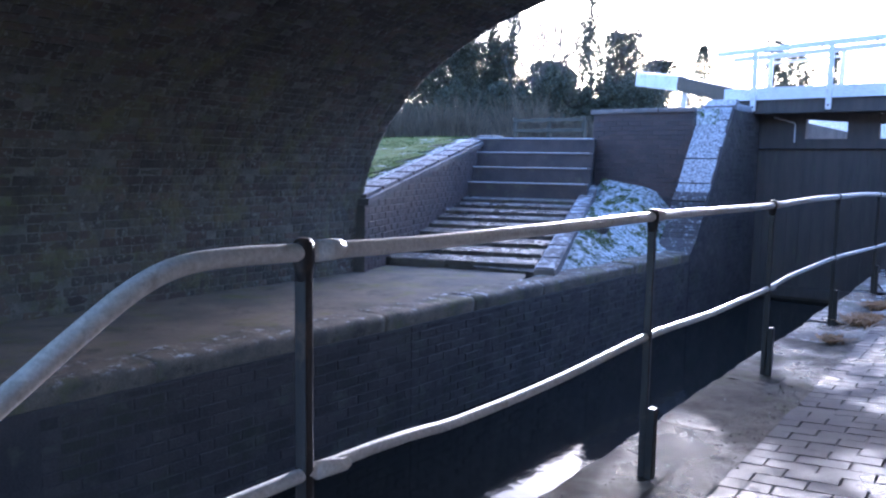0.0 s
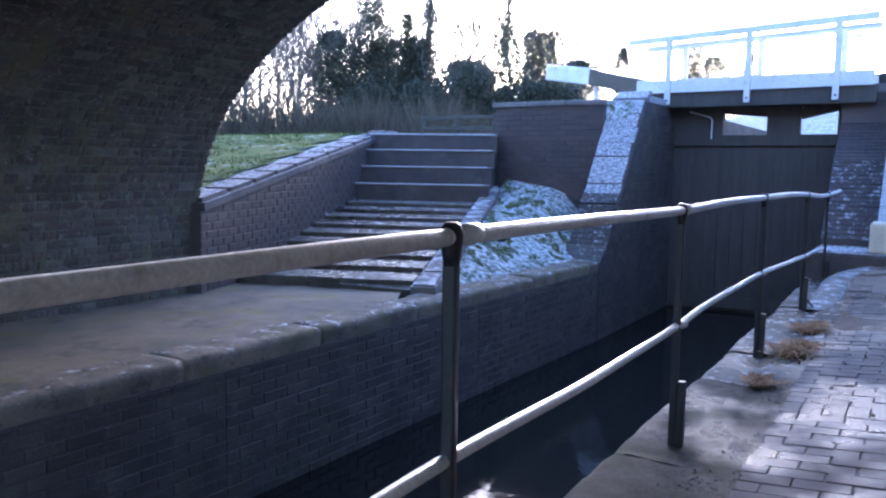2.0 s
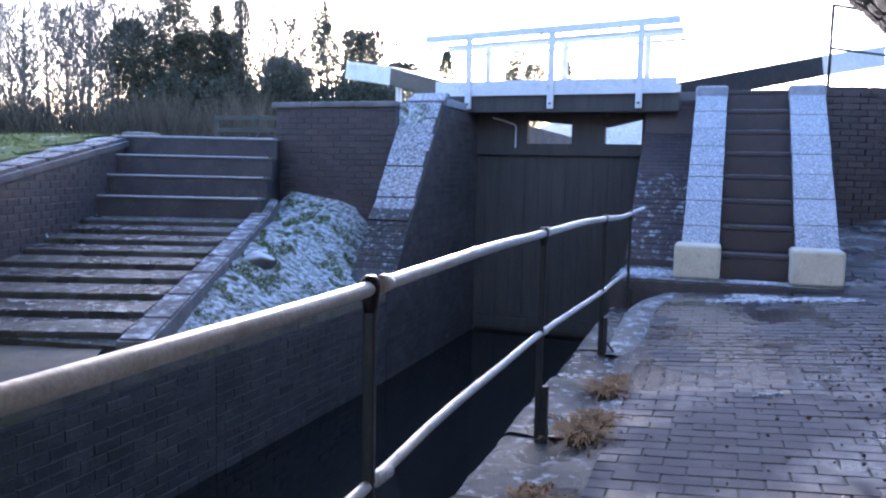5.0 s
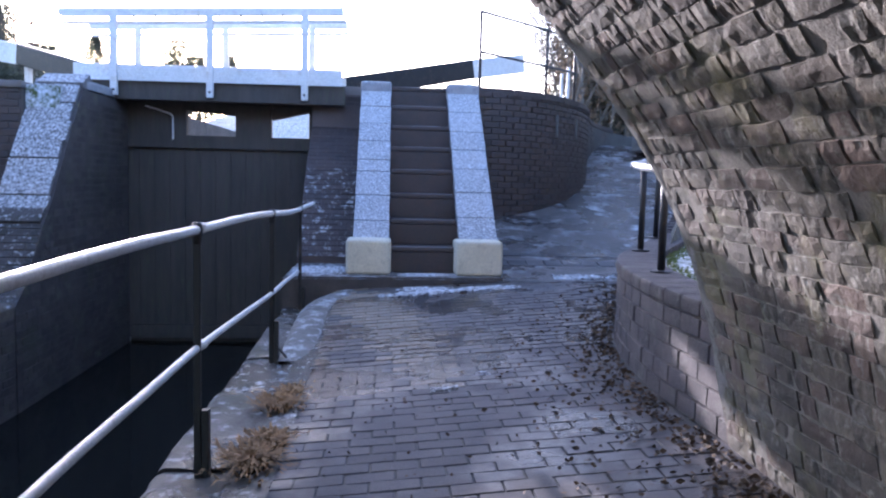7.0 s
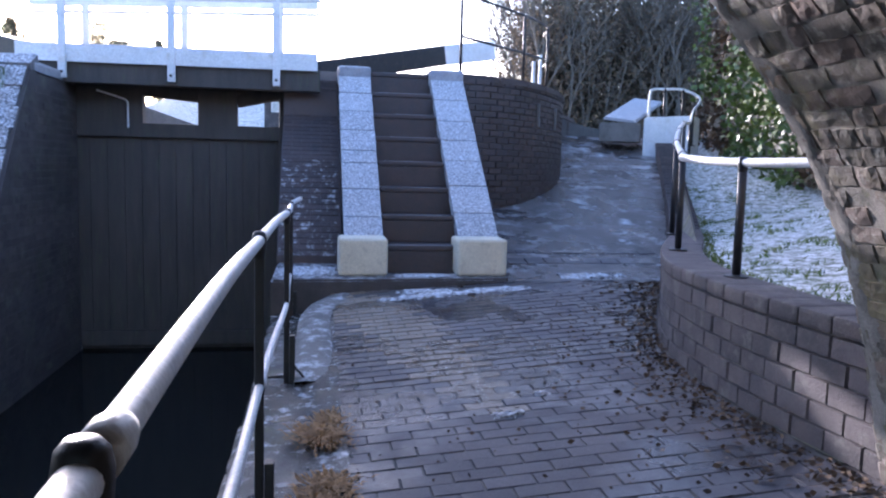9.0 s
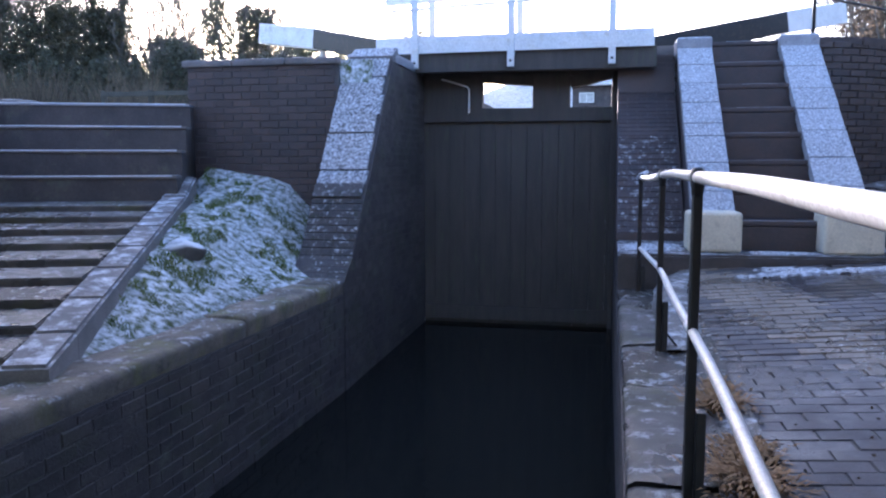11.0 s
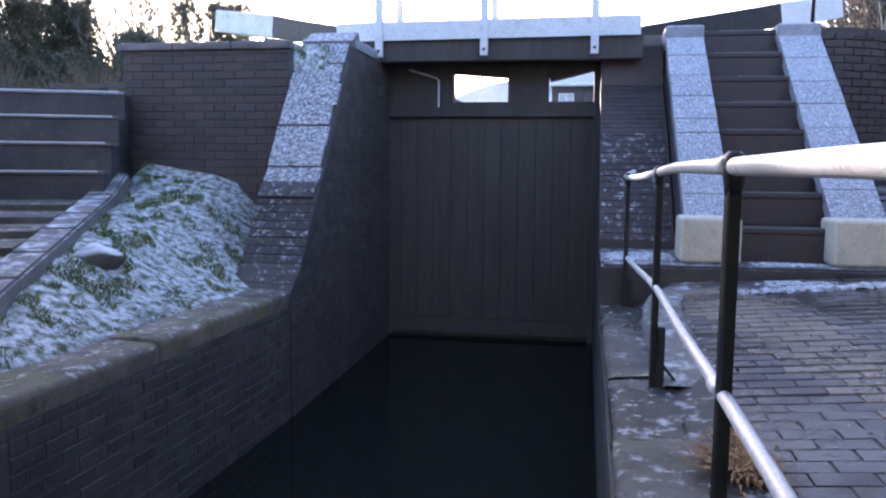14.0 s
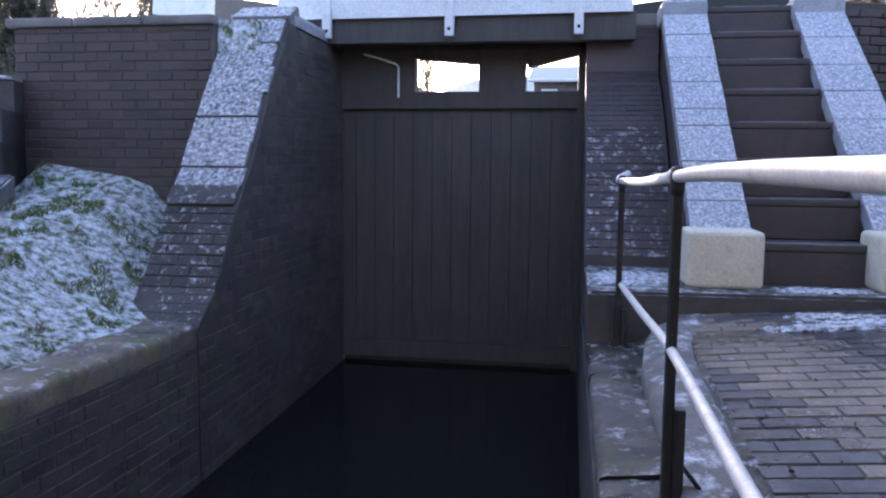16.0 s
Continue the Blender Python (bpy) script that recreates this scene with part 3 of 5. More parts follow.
# ---- towpath: ledge stones, brick paving, ramp ----
def rough_stone(name, parent, y0, y1, edge, back, zf, material, r, sink=0.11, notch=1.0):
    """A worn edging stone: uneven top, rounded and chipped along the water."""
    s = 1 if back(y0) > edge(y0) else -1
    ny, gap = max(4, int((y1 - y0) / 0.06)), r.uniform(0.003, 0.008) * notch
    prof = [(0.012, -sink), (0.0, -0.05), (0.008, -0.018), (0.035, -0.004)] + [(k, 0.0) for k in (0.08, 0.13, 0.18, 0.24, 0.3, 0.36)]
    dz, seed = r.uniform(-0.008, 0.008), r.uniform(0, 90)
    vs = []
    for j in range(ny + 1):
        y = y0 + gap + (y1 - y0 - 2 * gap) * j / ny
        w = abs(back(y) - edge(y))
        end = max(0.0, 1 - min(j, ny - j) / 1.5)
        for a, h in prof:
            a = min(a, w)
            x = edge(y) + s * a
            chip = 0.02 * max(0.0, noise.noise((y * 2.6, seed, 7))) if a < 0.05 else 0.0
            vs.append((x + s * chip, y, zf(y) + dz + h + (0.013 * noise.noise((x * 6, y * 6, seed)) + 0.008 * noise.noise((x * 19, y * 19, seed)) if h > -0.04 else 0) - chip * 0.7 - end * 0.012 * notch))
    n = len(prof)
    fs = [(j * n + i, j * n + i + 1, (j + 1) * n + i + 1, (j + 1) * n + i) for j in range(ny) for i in range(n - 1)]
    if s < 0:
        fs = [f[::-1] for f in fs]
    fs += [tuple(range(n))] + [tuple(ny * n + i for i in range(n))[::-1]]
    return from_arrays(name, vs, fs, material, parent, "", True)


def inside(x, y, outline):
    """Whether a point of the plan lies within an outline."""
    odd = False
    for (x0, y0), (x1, y1) in zip(outline, outline[1:] + outline[:1]):
        if (y0 > y) != (y1 > y) and x < x0 + (x1 - x0) * (y - y0) / (y1 - y0):
            odd = not odd
    return odd


def build_towpath():
    ys = list(np.arange(-30, -3, 3.0)) + list(np.arange(-3, 11.85, 0.25)) + [11.85]
    vs, cols = [], 12
    for y in ys:
        hi = 1.08 if y < 6.9 else path_right(y) + 0.06
        for k in range(cols):
            x = -1.13 + (hi + 1.13) * k / (cols - 1)
            vs.append((x, y, path_z(y, x) - 0.01))
    fs = [(j * cols + i, j * cols + i + 1, (j + 1) * cols + i + 1, (j + 1) * cols + i) for j in range(len(ys) - 1) for i in range(cols - 1)]
    path = from_arrays("towpath", vs, fs, M["joint"])
    tagged(path, "towpath paved with grey-blue bricks, damp and frosted", "path", kind="structure")
    r = random.Random(11)
    places, y, row = [], -3.0, 0
    # bricks inside this outline carry the painted sun patch in their colour
    sunlit_bricks, sun_outline = [], ((-1.09, 11.75), (-1.06, 10.75), (-0.55, 9.05), (-0.27, 8.2), (-0.13, 8.55), (-0.2, 9.8), (-0.48, 11.4), (-0.8, 11.75))
    while y < 11.75:
        soldier = abs(y - 5.86) < 0.06
        d = 0.225 if soldier else 0.112
        x = -1.12 + (0.0 if row % 2 else -0.11)
        ln = 0.112 if soldier else 0.225
        limit = 0.98 if y < 7 else path_right(y) - 0.02
        while x < limit:
            a, b = max(x, -1.12 + r.uniform(0, 0.015)), min(x + ln, limit)
            if b - a > 0.03:
                cx, cy = (a + b) / 2, y + d / 2
                n = Vector((-0.085 + r.gauss(0, 0.007), -0.015 + r.gauss(0, 0.007), 1))
                m = face_matrix((cx, cy, path_z(cy, cx) - 0.003 + r.gauss(0, 0.0015)), (1, 0, 0), n)
                (sunlit_bricks if inside(cx, cy, sun_outline) else places).append((m, (b - a - 0.004, d - 0.004, 0.05), 6.3 < y < 8.9))
            x += ln
        y += d
        row += 1
    lay(places, 0.035, 0.012, 2.0, path, "paving_brick", "brick_paving", M["paver"], M["paver_all"], 21)
    lay([(m, size, True) for m, size, _ in sunlit_bricks], 0.035, 0.012, 2.0, path, "paving_brick", "thawed_paving", M["paver_sunlit"], M["paver_sunlit"], 22)

    ledge = tagged(new("towpath_edge"), "worn stone canal edge with frost, moss and puddles", "kerb", kind="structure")
    y = -6.0
    while y < 11.8:
        y2 = min(y + r.uniform(0.9, 1.6), 11.82)
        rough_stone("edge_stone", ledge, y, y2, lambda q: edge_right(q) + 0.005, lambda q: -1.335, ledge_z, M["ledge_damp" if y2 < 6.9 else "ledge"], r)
        y = y2
    # the strip of earth and old concrete between the stones and the bricks
    xs, ys = np.linspace(-1.35, -1.1, 6), np.arange(-6, 11.8, 0.09)
    vs = []
    for yy in ys:
        for x in xs:
            f = (x + 1.35) / 0.25
            vs.append((x, yy, ledge_z(yy) * (1 - f) + (path_z(yy, -1.12) + 0.006) * f - 0.005 + 0.016 * noise.noise((x * 7, yy * 4, 2))))
    n = len(xs)
    fs = [(j * n + i, j * n + i + 1, (j + 1) * n + i + 1, (j + 1) * n + i) for j in range(len(ys) - 1) for i in range(n - 1)]
    cut = int((6.6 + 6) / 0.09)
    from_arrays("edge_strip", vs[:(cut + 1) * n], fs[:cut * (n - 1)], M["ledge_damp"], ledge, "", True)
    from_arrays("edge_strip", vs[cut * n:], [tuple(i - cut * n for i in f) for f in fs[cut * (n - 1):]], M["ledge"], ledge, "", True)

    gut = smooth_line([(-1.22, 9.3, 0), (-1.235, 10.2, 0), (-1.22, 10.9, 0), (-1.12, 11.4, 0), (-0.95, 11.68, 0)], 8)
    vs = []
    for k, p in enumerate(gut):
        q = gut[min(k + 1, len(gut) - 1)] - gut[max(k - 1, 0)]
        nrm = Vector((q.y, -q.x, 0)).normalized()
        for o, h in ((-0.17, -0.1), (-0.16, 0.0), (-0.1, 0.028), (0.0, 0.035), (0.08, 0.026), (0.13, -0.02)):
            v = p + nrm * o
            vs.append((v.x, v.y, max(ledge_z(v.y), path_z(v.y, -1.12) - 0.02) + h * min(1, k / 6 + 0.1) - 0.012 * max(0, 1 - k / 6) + 0.006 * noise.noise((v.x * 12, v.y * 12, 3))))
    fs = [(j * 6 + i, j * 6 + i + 1, (j + 1) * 6 + i + 1, (j + 1) * 6 + i) for j in range(len(gut) - 1) for i in range(5)]
    from_arrays("gutter_edge", vs, fs, M["concrete"], ledge, "pale rounded concrete edging", True)

    # the ramp beyond the brick band
    ys = [11.75, 12.2, 12.6, 13, 13.6, 14.2, 14.78] + [14.9, 15.1, 15.4, 15.9, 16.6, 17.3, 18.1, 19, 20.2, 21.3, 23, 26]
    vs, cols = [], 9
    for y in ys:
        l, rr = path_left(y) - 0.1, path_right(y) + 0.05
        for k in range(cols):
            x = l + (rr - l) * k / (cols - 1)
            vs.append((x, y, path_z(y, x) + 0.012 * noise.noise((x * 2, y * 2, 5))))
    fs = [(j * cols + i, j * cols + i + 1, (j + 1) * cols + i + 1, (j + 1) * cols + i) for j in range(len(ys) - 1) for i in range(cols - 1)]
    rp = from_arrays("ramp", vs, fs, M["ramp_road"], None, "", True)
    tagged(rp, "cracked concrete ramp climbing to the lock side", "ramp", kind="structure")
    for y, d in ((12.55, 0.2), (13.0, 0.11)):
        x = path_left(y) + 0.1
        while x < path_right(y) - 0.1:
            m = face_matrix((x, y, path_z(y, x) + 0.012), (1, 0, 0), (0, -0.2, 1))
            me = part("band_brick", box((-0.1, -d / 2, -0.04), (0.1, d / 2, 0.004), 0.006), M["paver"], rp)
            me.matrix_basis = m
            x += 0.212


build_towpath()


# ---- steps, side walls, lower lock wing on the towpath side ----
def bricks_on(quad, normal, parent, course=0.085, ln=0.235, mats=("blue_brick", "blue_brick_all"), name="brickwork", near=None, seed=31, keep=None, proud=0.0):
    """Brick courses over a flat face: quad is origin, the run along it, its length and height."""
    o, run, length, height = quad
    o, run, normal = Vector(o), Vector(run).normalized(), Vector(normal).normalized()
    up = normal.cross(run).normalized()
    r = random.Random(seed)
    places, v, row = [], 0.0, 0
    while v < height - 0.02:
        h = min(course, height - v)
        u = -ln / 2 if row % 2 else 0.0
        while u < length:
            a, b = max(u, 0), min(u + ln, length)
            if b - a > 0.03:
                c = o + run * (a + b) / 2 + up * (v + h / 2)
                if keep is None or keep(c):
                    n = normal + Vector([r.gauss(0, 0.008) for _ in range(3)])
                    places.append((face_matrix(c + normal * (proud + r.gauss(0.004, 0.002)), run, n), (b - a - 0.01, h - 0.01, 0.03), near(c) if near else False))
            u += ln
        v += h
        row += 1
    lay(places, 0.07, 0.02, 2.6, parent, "brick", name, M[mats[0]], M[mats[1]], seed)


SLAB_Z = 0.48
STEP_N, RISE, TREAD, STEP_Y = 8, 0.285, 0.34, 12.16


def slope_z(y):
    return interp(y, ((12.15, 0.84), (14.55, 2.76)))


def build_steps():
    slab = tagged(part("step_plinth", prism([(-1.66, 11.66), (0.66, 11.78), (0.66, 13), (-1.66, 13)], -0.2, SLAB_Z, 0.02), M["plinth"]),
                  "dark stone plinth with a dusting of snow under the steps", "plinth", kind="structure")
    flight = thing("brick_steps", "steep flight of dark brick steps up to the lock side", "steps", at=(-0.19, 12.2, SLAB_Z))
    for i in range(STEP_N):
        y0, z1 = STEP_Y + i * TREAD, SLAB_Z + (i + 1) * RISE
        st = part("step", box((-0.6, y0, z1 - RISE), (0.23, 14.95, z1 - 0.06), 0.004), M["step_brick"])
        st.parent, st.matrix_parent_inverse = flight, Matrix.Translation((0.19, -12.2, -SLAB_Z))
        no = part("nosing", box((-0.562, y0 - 0.008, z1 - 0.058), (0.192, y0 + 0.3, z1), 0.02, seg=3), M["step_brick"], st, "worn nosing with rime on its edge")
        part("rime", box((-0.5 + 0.1 * (i % 3), y0 - 0.001, z1 - 0.006), (0.17 - 0.09 * (i % 2), y0 + 0.014, z1 + 0.001), 0.002), M["rime"], st, "thin line of rime")
    r = random.Random(4)
    for x0, x1 in ((-0.97, -0.57), (0.2, 0.63)):
        wall = thing("step_side_wall", "brick side wall of the steps under snowy sloping coping stones", "wall", "side walls of the steps", at=((x0 + x1) / 2, 13, SLAB_Z))
        inv = Matrix.Translation(-wall.location)
        core = part("core", side_prism([(12.2, 0.3), (12.2, 0.74), (14.52, 2.66), (14.9, 2.66), (14.9, 0.3)], x0 + 0.03, x1 - 0.03), M["blue_brick"])
        core.parent, core.matrix_parent_inverse = wall, inv
        s, tot = 0.0, math.dist((12.22, 0.84), (14.5, 2.72))
        d = Vector((0, 14.5 - 12.22, 2.72 - 0.84)).normalized()
        up = Vector((0, -d.z, d.y))
        while s < tot - 0.1:
            ln = min(r.choice((0.22, 0.3, 0.38, 0.44)), tot - s)
            p = Vector(((x0 + x1) / 2, 12.22, 0.84)) + d * s
            w = (x1 - x0) / 2 + r.uniform(-0.003, 0.003)
            m = Matrix(((1, 0, 0, p.x), (0, d.y, up.y, p.y), (0, d.z, up.z, p.z), (0, 0, 0, 1)))
            st = part("coping_stone", box((-w, 0.005, -0.12), (w, ln - 0.005, r.uniform(-0.002, 0.002)), 0.007, m), M["coping"])
            st.parent, st.matrix_parent_inverse = wall, inv
            s += ln
        cap = part("cap_stone", box((x0 - 0.01, 14.45, 2.6), (x1 + 0.01, 14.92, 2.82), 0.05, seg=3), M["coping"], None, "rounded cap stone under snow")
        cap.parent, cap.matrix_parent_inverse = wall, inv
        bl = part("end_block", box((x0 - 0.06, 11.9, SLAB_Z), (x1 + 0.02, 12.32, 0.855), 0.045, seg=4), M["cream"])
        tagged(bl, "cream-painted stone block at the foot of the steps", "block", "cream blocks")
    # the wing between the steps and the gate: a steep brick slope
    wing = tagged(part("wing_wall", side_prism([(12.95, -1.6), (12.95, 0.55), (14.0, 1.62), (14.78, 2.2), (14.84, 2.66), (15.05, 2.66), (15.05, -1.6)], -1.66, -0.96), M["blue_brick"]),
                  "dark brick wing wall with snow caught on it", "wall", kind="structure")
    bricks_on(((-1.655, 12.95, 0.55), (1, 0, 0), 0.68, 1.49), (0, -1.07, 1.05), wing, proud=0.004, mats=("frost_brick", "frost_brick"))
    bricks_on(((-1.655, 14.0, 1.62), (1, 0, 0), 0.68, 0.96), (0, -0.58, 0.78), wing, proud=0.004, seed=33)
    bricks_on(((-1.655, 14.83, 2.22), (1, 0, 0), 0.68, 0.43), (0, -1, 0), wing, proud=0.004, seed=34)
    tagged(part("lock_side", prism([(-1.66, 14.95), (0.6, 14.95)] + [(a - 0.36, b + 0.15) for a, b in CURVE[1:]] + [(7, 60), (-1.66, 60)], 2.55, 2.79), M["coping_grey"]),
           "paved lock side with patches of snow", "ground", kind="structure")


build_steps()


def build_curved_wall():
    wall = tagged(part("curved_wall", prism([(a, b) for a, b in CURVE] + [(a - 0.34, b + 0.14) for a, b in CURVE[::-1]], -0.1, 2.72), M["joint"]),
                  "curved retaining wall of dark engineering brick", "wall", kind="structure")
    pts = smooth_line([(a, b, 0) for a, b in CURVE], 8)
    cum = [0.0]
    for p, q in zip(pts, pts[1:]):
        cum.append(cum[-1] + (q - p).length)

    def at(u):
        return Vector([float(np.interp(u, cum, [p[i] for p in pts])) for i in range(3)])
    places, z, row = [], 0.3, 0
    r = random.Random(8)
    while z < 2.7:
        u = -0.115 if row % 2 else 0.0
        while u < 8.5:
            p, q = at(max(u, 0)), at(u + 0.235)
            if z + 0.09 > path_z(p.y, p.x) and (q - p).length > 0.02:
                t = (q - p).normalized()
                n = Vector((t.y, -t.x, 0))
                c = (p + q) / 2 + n * r.gauss(0.014, 0.002)
                places.append((face_matrix((c.x, c.y, z + 0.0425), t, n), ((q - p).length - 0.01, 0.075, 0.03), u < 4.5 and 1.9 < z))
            u += 0.235
        z += 0.085
        row += 1
    lay(places, 0.07, 0.02, 2.6, wall, "brick", "brickwork", M["blue_brick"], M["blue_brick_all"], 13)
    u = 0.0
    while u < 9:
        p, q = at(u + 0.006), at(u + 0.6)
        t = (q - p).normalized()
        n = Vector((t.y, -t.x, 0))
        quad = [p + n * 0.035, q + n * 0.035, q - n * 0.33, p - n * 0.33]
        part("coping_stone", prism([(v.x, v.y) for v in quad], 2.725, 2.82, 0.03), M["blue_brick"], wall)
        u += 0.606
    for u in (1.6, 2.4):
        p, q = at(u), at(u + 0.05)
        t = (q - p).normalized()
        n = Vector((t.y, -t.x, 0))
        ob = part("drain_slot", box((-0.018, -0.17, -0.01), (0.018, 0.17, 0.025), 0.006), M["concrete"], wall, "pale limescale streak below a drain slot")
        ob.matrix_basis = face_matrix(p + n * 0.02 + Vector((0, 0, 2.36)), t, n)


build_curved_wall()


# ---- low wall and railing beside the ramp ----
def build_low_wall():
    pts = smooth_line([(x, y, 0) for y, x in RIGHT[1:13]], 8)
    cum = [0.0]
    for p, q in zip(pts, pts[1:]):
        cum.append(cum[-1] + (q - p).length)
    tot = cum[-1]

    def at(u):
        return Vector([float(np.interp(u, cum, [p[i] for p in pts])) for i in range(3)])

    def top(y):
        return interp(y, ((6.9, 0.95), (10, 0.96), (12, 0.98), (14.5, 1.25), (17, 1.78), (21, 2.6)))
    wall = tagged(part("low_wall", prism([(p.x + 0.02, p.y) for p in pts] + [(p.x + 0.33, p.y) for p in pts[::-1]], -0.1, lambda x, y: top(y) - 0.09), M["mortar"]),
                  "low curved retaining wall of grey brick beside the towpath", "wall", kind="structure")
    r = random.Random(17)
    places, k = [], 0
    while k < 8:
        u = -0.11 if k % 2 else 0.0
        while u < tot - 0.25:
            p, q = at(max(u, 0)), at(u + 0.225)
            z = top(p.y) - 0.09 - 0.105 * (k + 1)
            if z + 0.1 > path_z(p.y, p.x) and z > 0.05:
                t = (q - p).normalized()
                n = Vector((-t.y, t.x, 0))
                c = (p + q) / 2 + n * r.gauss(0.0, 0.003)
                places.append((face_matrix((c.x, c.y, z + 0.052), -t, n), ((q - p).length - 0.009, 0.096, 0.05), p.y < 12))
            u += 0.225
        k += 1
    lay(places, 0.05, 0.015, 2.2, wall, "brick", "brickwork", M["wall_brick"], M["wall_brick_all"], 19)
    u = 0.0
    while u < tot - 0.12:                      # bullnosed bricks on edge along the top
        p, q = at(u), at(u + 0.222)
        t = (q - p).normalized()
        n = Vector((-t.y, t.x, 0))
        z = top(p.y)
        m = face_matrix(((p + q) / 2 + Vector((0, 0, z))).to_tuple(), n, (0, 0, 1))
        ob = part("coping_brick", box((-0.31, -0.109, -0.088), (0.012, 0.109, 0.0), 0.02), M["wall_brick"], wall)
        ob.matrix_basis = m
        u += 0.222


build_low_wall()
ft = thing("wall_foot_bricks", "broken orange bricks at the foot of the arch", "brick", at=(0.97, 6.8, 0.2))
for k, (yy, zz, ln) in enumerate(((6.62, 0.16, 0.2), (6.84, 0.17, 0.18), (6.73, 0.25, 0.2), (6.93, 0.26, 0.1))):
    ob = part("brick", box((-0.05, 0, -0.1), (0.045 - 0.008 * k, ln, -0.02), 0.012, Matrix.Translation((0.0, yy - 6.8, zz - 0.12)) @ pose(0, 0, 0, 0, 4 - 3 * k, 3 * k - 4)), M["orange_brick"], ft)


def build_railing(name, label, posts, top_line, low_line, rad, group="", stubs=False, foot=0.0, square=0.0):
    rl = thing(name, label, "railing", group, at=(0, 0, 0))
    for x, y, z0, z1, lean in posts:
        if square:
            h = square / 2
            po = part("post", box((-h, -h * 0.92, z0), (h, h * 0.92, z1 - 0.03), 0.006, pose(x, y, 0, 0, 0, 8)), M["black"], rl, "black-painted square post")
        else:
            po = part("post", tube([(x + lean, y, z0), (x, y, z1 - 0.01)], rad * 0.98, 14), M["black"], rl, "black-painted post", True)
        part("collar", tube([(x, y, z1 - 0.07), (x, y, z1 - 0.045), (x, y, z1 - 0.025), (x, y, z1), (x, y, z1 + 0.02), (x, y, z1 + 0.03)], [rad * 0.9, rad * 1.05, rad * 1.2, rad * 1.26, rad * 1.1, rad * 0.7], 16), M["black"], po, "", True)
        if foot:
            part("foot_plate", tube([(x, y, z0), (x, y, z0 + 0.012), (x, y, z0 + 0.02)], [foot, foot, foot * 0.5], 16), M["black"], po)
        if stubs:
            part("stub", box((x + lean + 0.02, y - 0.025, z0 - 0.02), (x + lean + 0.055, y + 0.025, z0 + 0.33), 0.006), M["black"], po)
        if stubs and 9 < y < 10:
            part("brace", beam((x + lean + 0.04, y, z0 + 0.14), (x + lean + 0.17, y, z0 - 0.02), 0.03, 0.014, 0.003), M["black"], po)
    part("top_rail", tube(smooth_line(top_line, 5), rad, 16), M["rail_white"], rl, "white-painted tubular rail", True)
    if low_line:
        part("lower_rail", tube(smooth_line(low_line, 5), rad * 0.8, 14), M["rail_white"], rl, "white-painted tubular rail", True)
    return rl


POSTS = [(-1.455, 0.86, 0.1, 1.297, 0), (-1.42, 2.865, 0.11, 1.291, 0.0), (-1.472, 5.055, 0.11, 1.262, 0.0), (-1.468, 7.24, 0.1, 1.265, 0.0), (-1.44, 9.38, 0.12, 1.238, 0.0), (-1.475, 11.62, 0.05, 1.18, 0.0)]
railing = build_railing(
    "towpath_railing", "two-bar tubular railing, white rails on black posts", POSTS,
    [(-1.45, -1.2, 0.25), (-1.455, -0.4, 0.74), (-1.455, 0.0, 0.98), (-1.455, 0.18, 1.095), (-1.455, 0.32, 1.19), (-1.455, 0.43, 1.258), (-1.455, 0.53, 1.293), (-1.455, 0.66, 1.3), (-1.455, 0.86, 1.294), (-1.45, 1.3, 1.284), (-1.44, 1.85, 1.284), (-1.42, 2.865, 1.287), (-1.445, 4.0, 1.272), (-1.472, 5.055, 1.257),
     (-1.475, 6.2, 1.266), (-1.468, 7.24, 1.26), (-1.455, 8.4, 1.256), (-1.44, 9.38, 1.234), (-1.455, 10.5, 1.192), (-1.475, 11.62, 1.176), (-1.47, 11.95, 1.185), (-1.4, 12.2, 1.215)],
    [(-1.455, -1.5, 0.76), (-1.455, 0.86, 0.762), (-1.455, 1.5, 0.728), (-1.44, 2.1, 0.73), (-1.425, 2.865, 0.757), (-1.44, 3.7, 0.724), (-1.46, 4.3, 0.708), (-1.472, 5.055, 0.702), (-1.48, 5.7, 0.716), (-1.47, 6.5, 0.72), (-1.468, 7.24, 0.716), (-1.46, 8.2, 0.684), (-1.44, 9.38, 0.648), (-1.46, 10.3, 0.612), (-1.475, 11.4, 0.562)],
    0.0215, stubs=True, square=0.034)
for x, y, z in ((-1.455, 0.86, 0.758), (-1.472, 5.055, 0.702), (-1.468, 7.24, 0.716)):
    part("sleeve", tube([(x, y + 0.03, z), (x, y + 0.04, z), (x, y + 0.13, z - 0.006), (x, y + 0.145, z - 0.007)], [0.018, 0.0225, 0.0225, 0.018], 14), M["rail_white"], railing, "", True)
for x, y, z0, z1, _ in POSTS[:5]:
    part("sleeve", tube([(x, y + 0.03, z1 - 0.003), (x, y + 0.1, z1 - 0.003), (x, y + 0.12, z1 - 0.003)], [0.0262, 0.0262, 0.023], 14), M["rail_white"], railing, "", True)

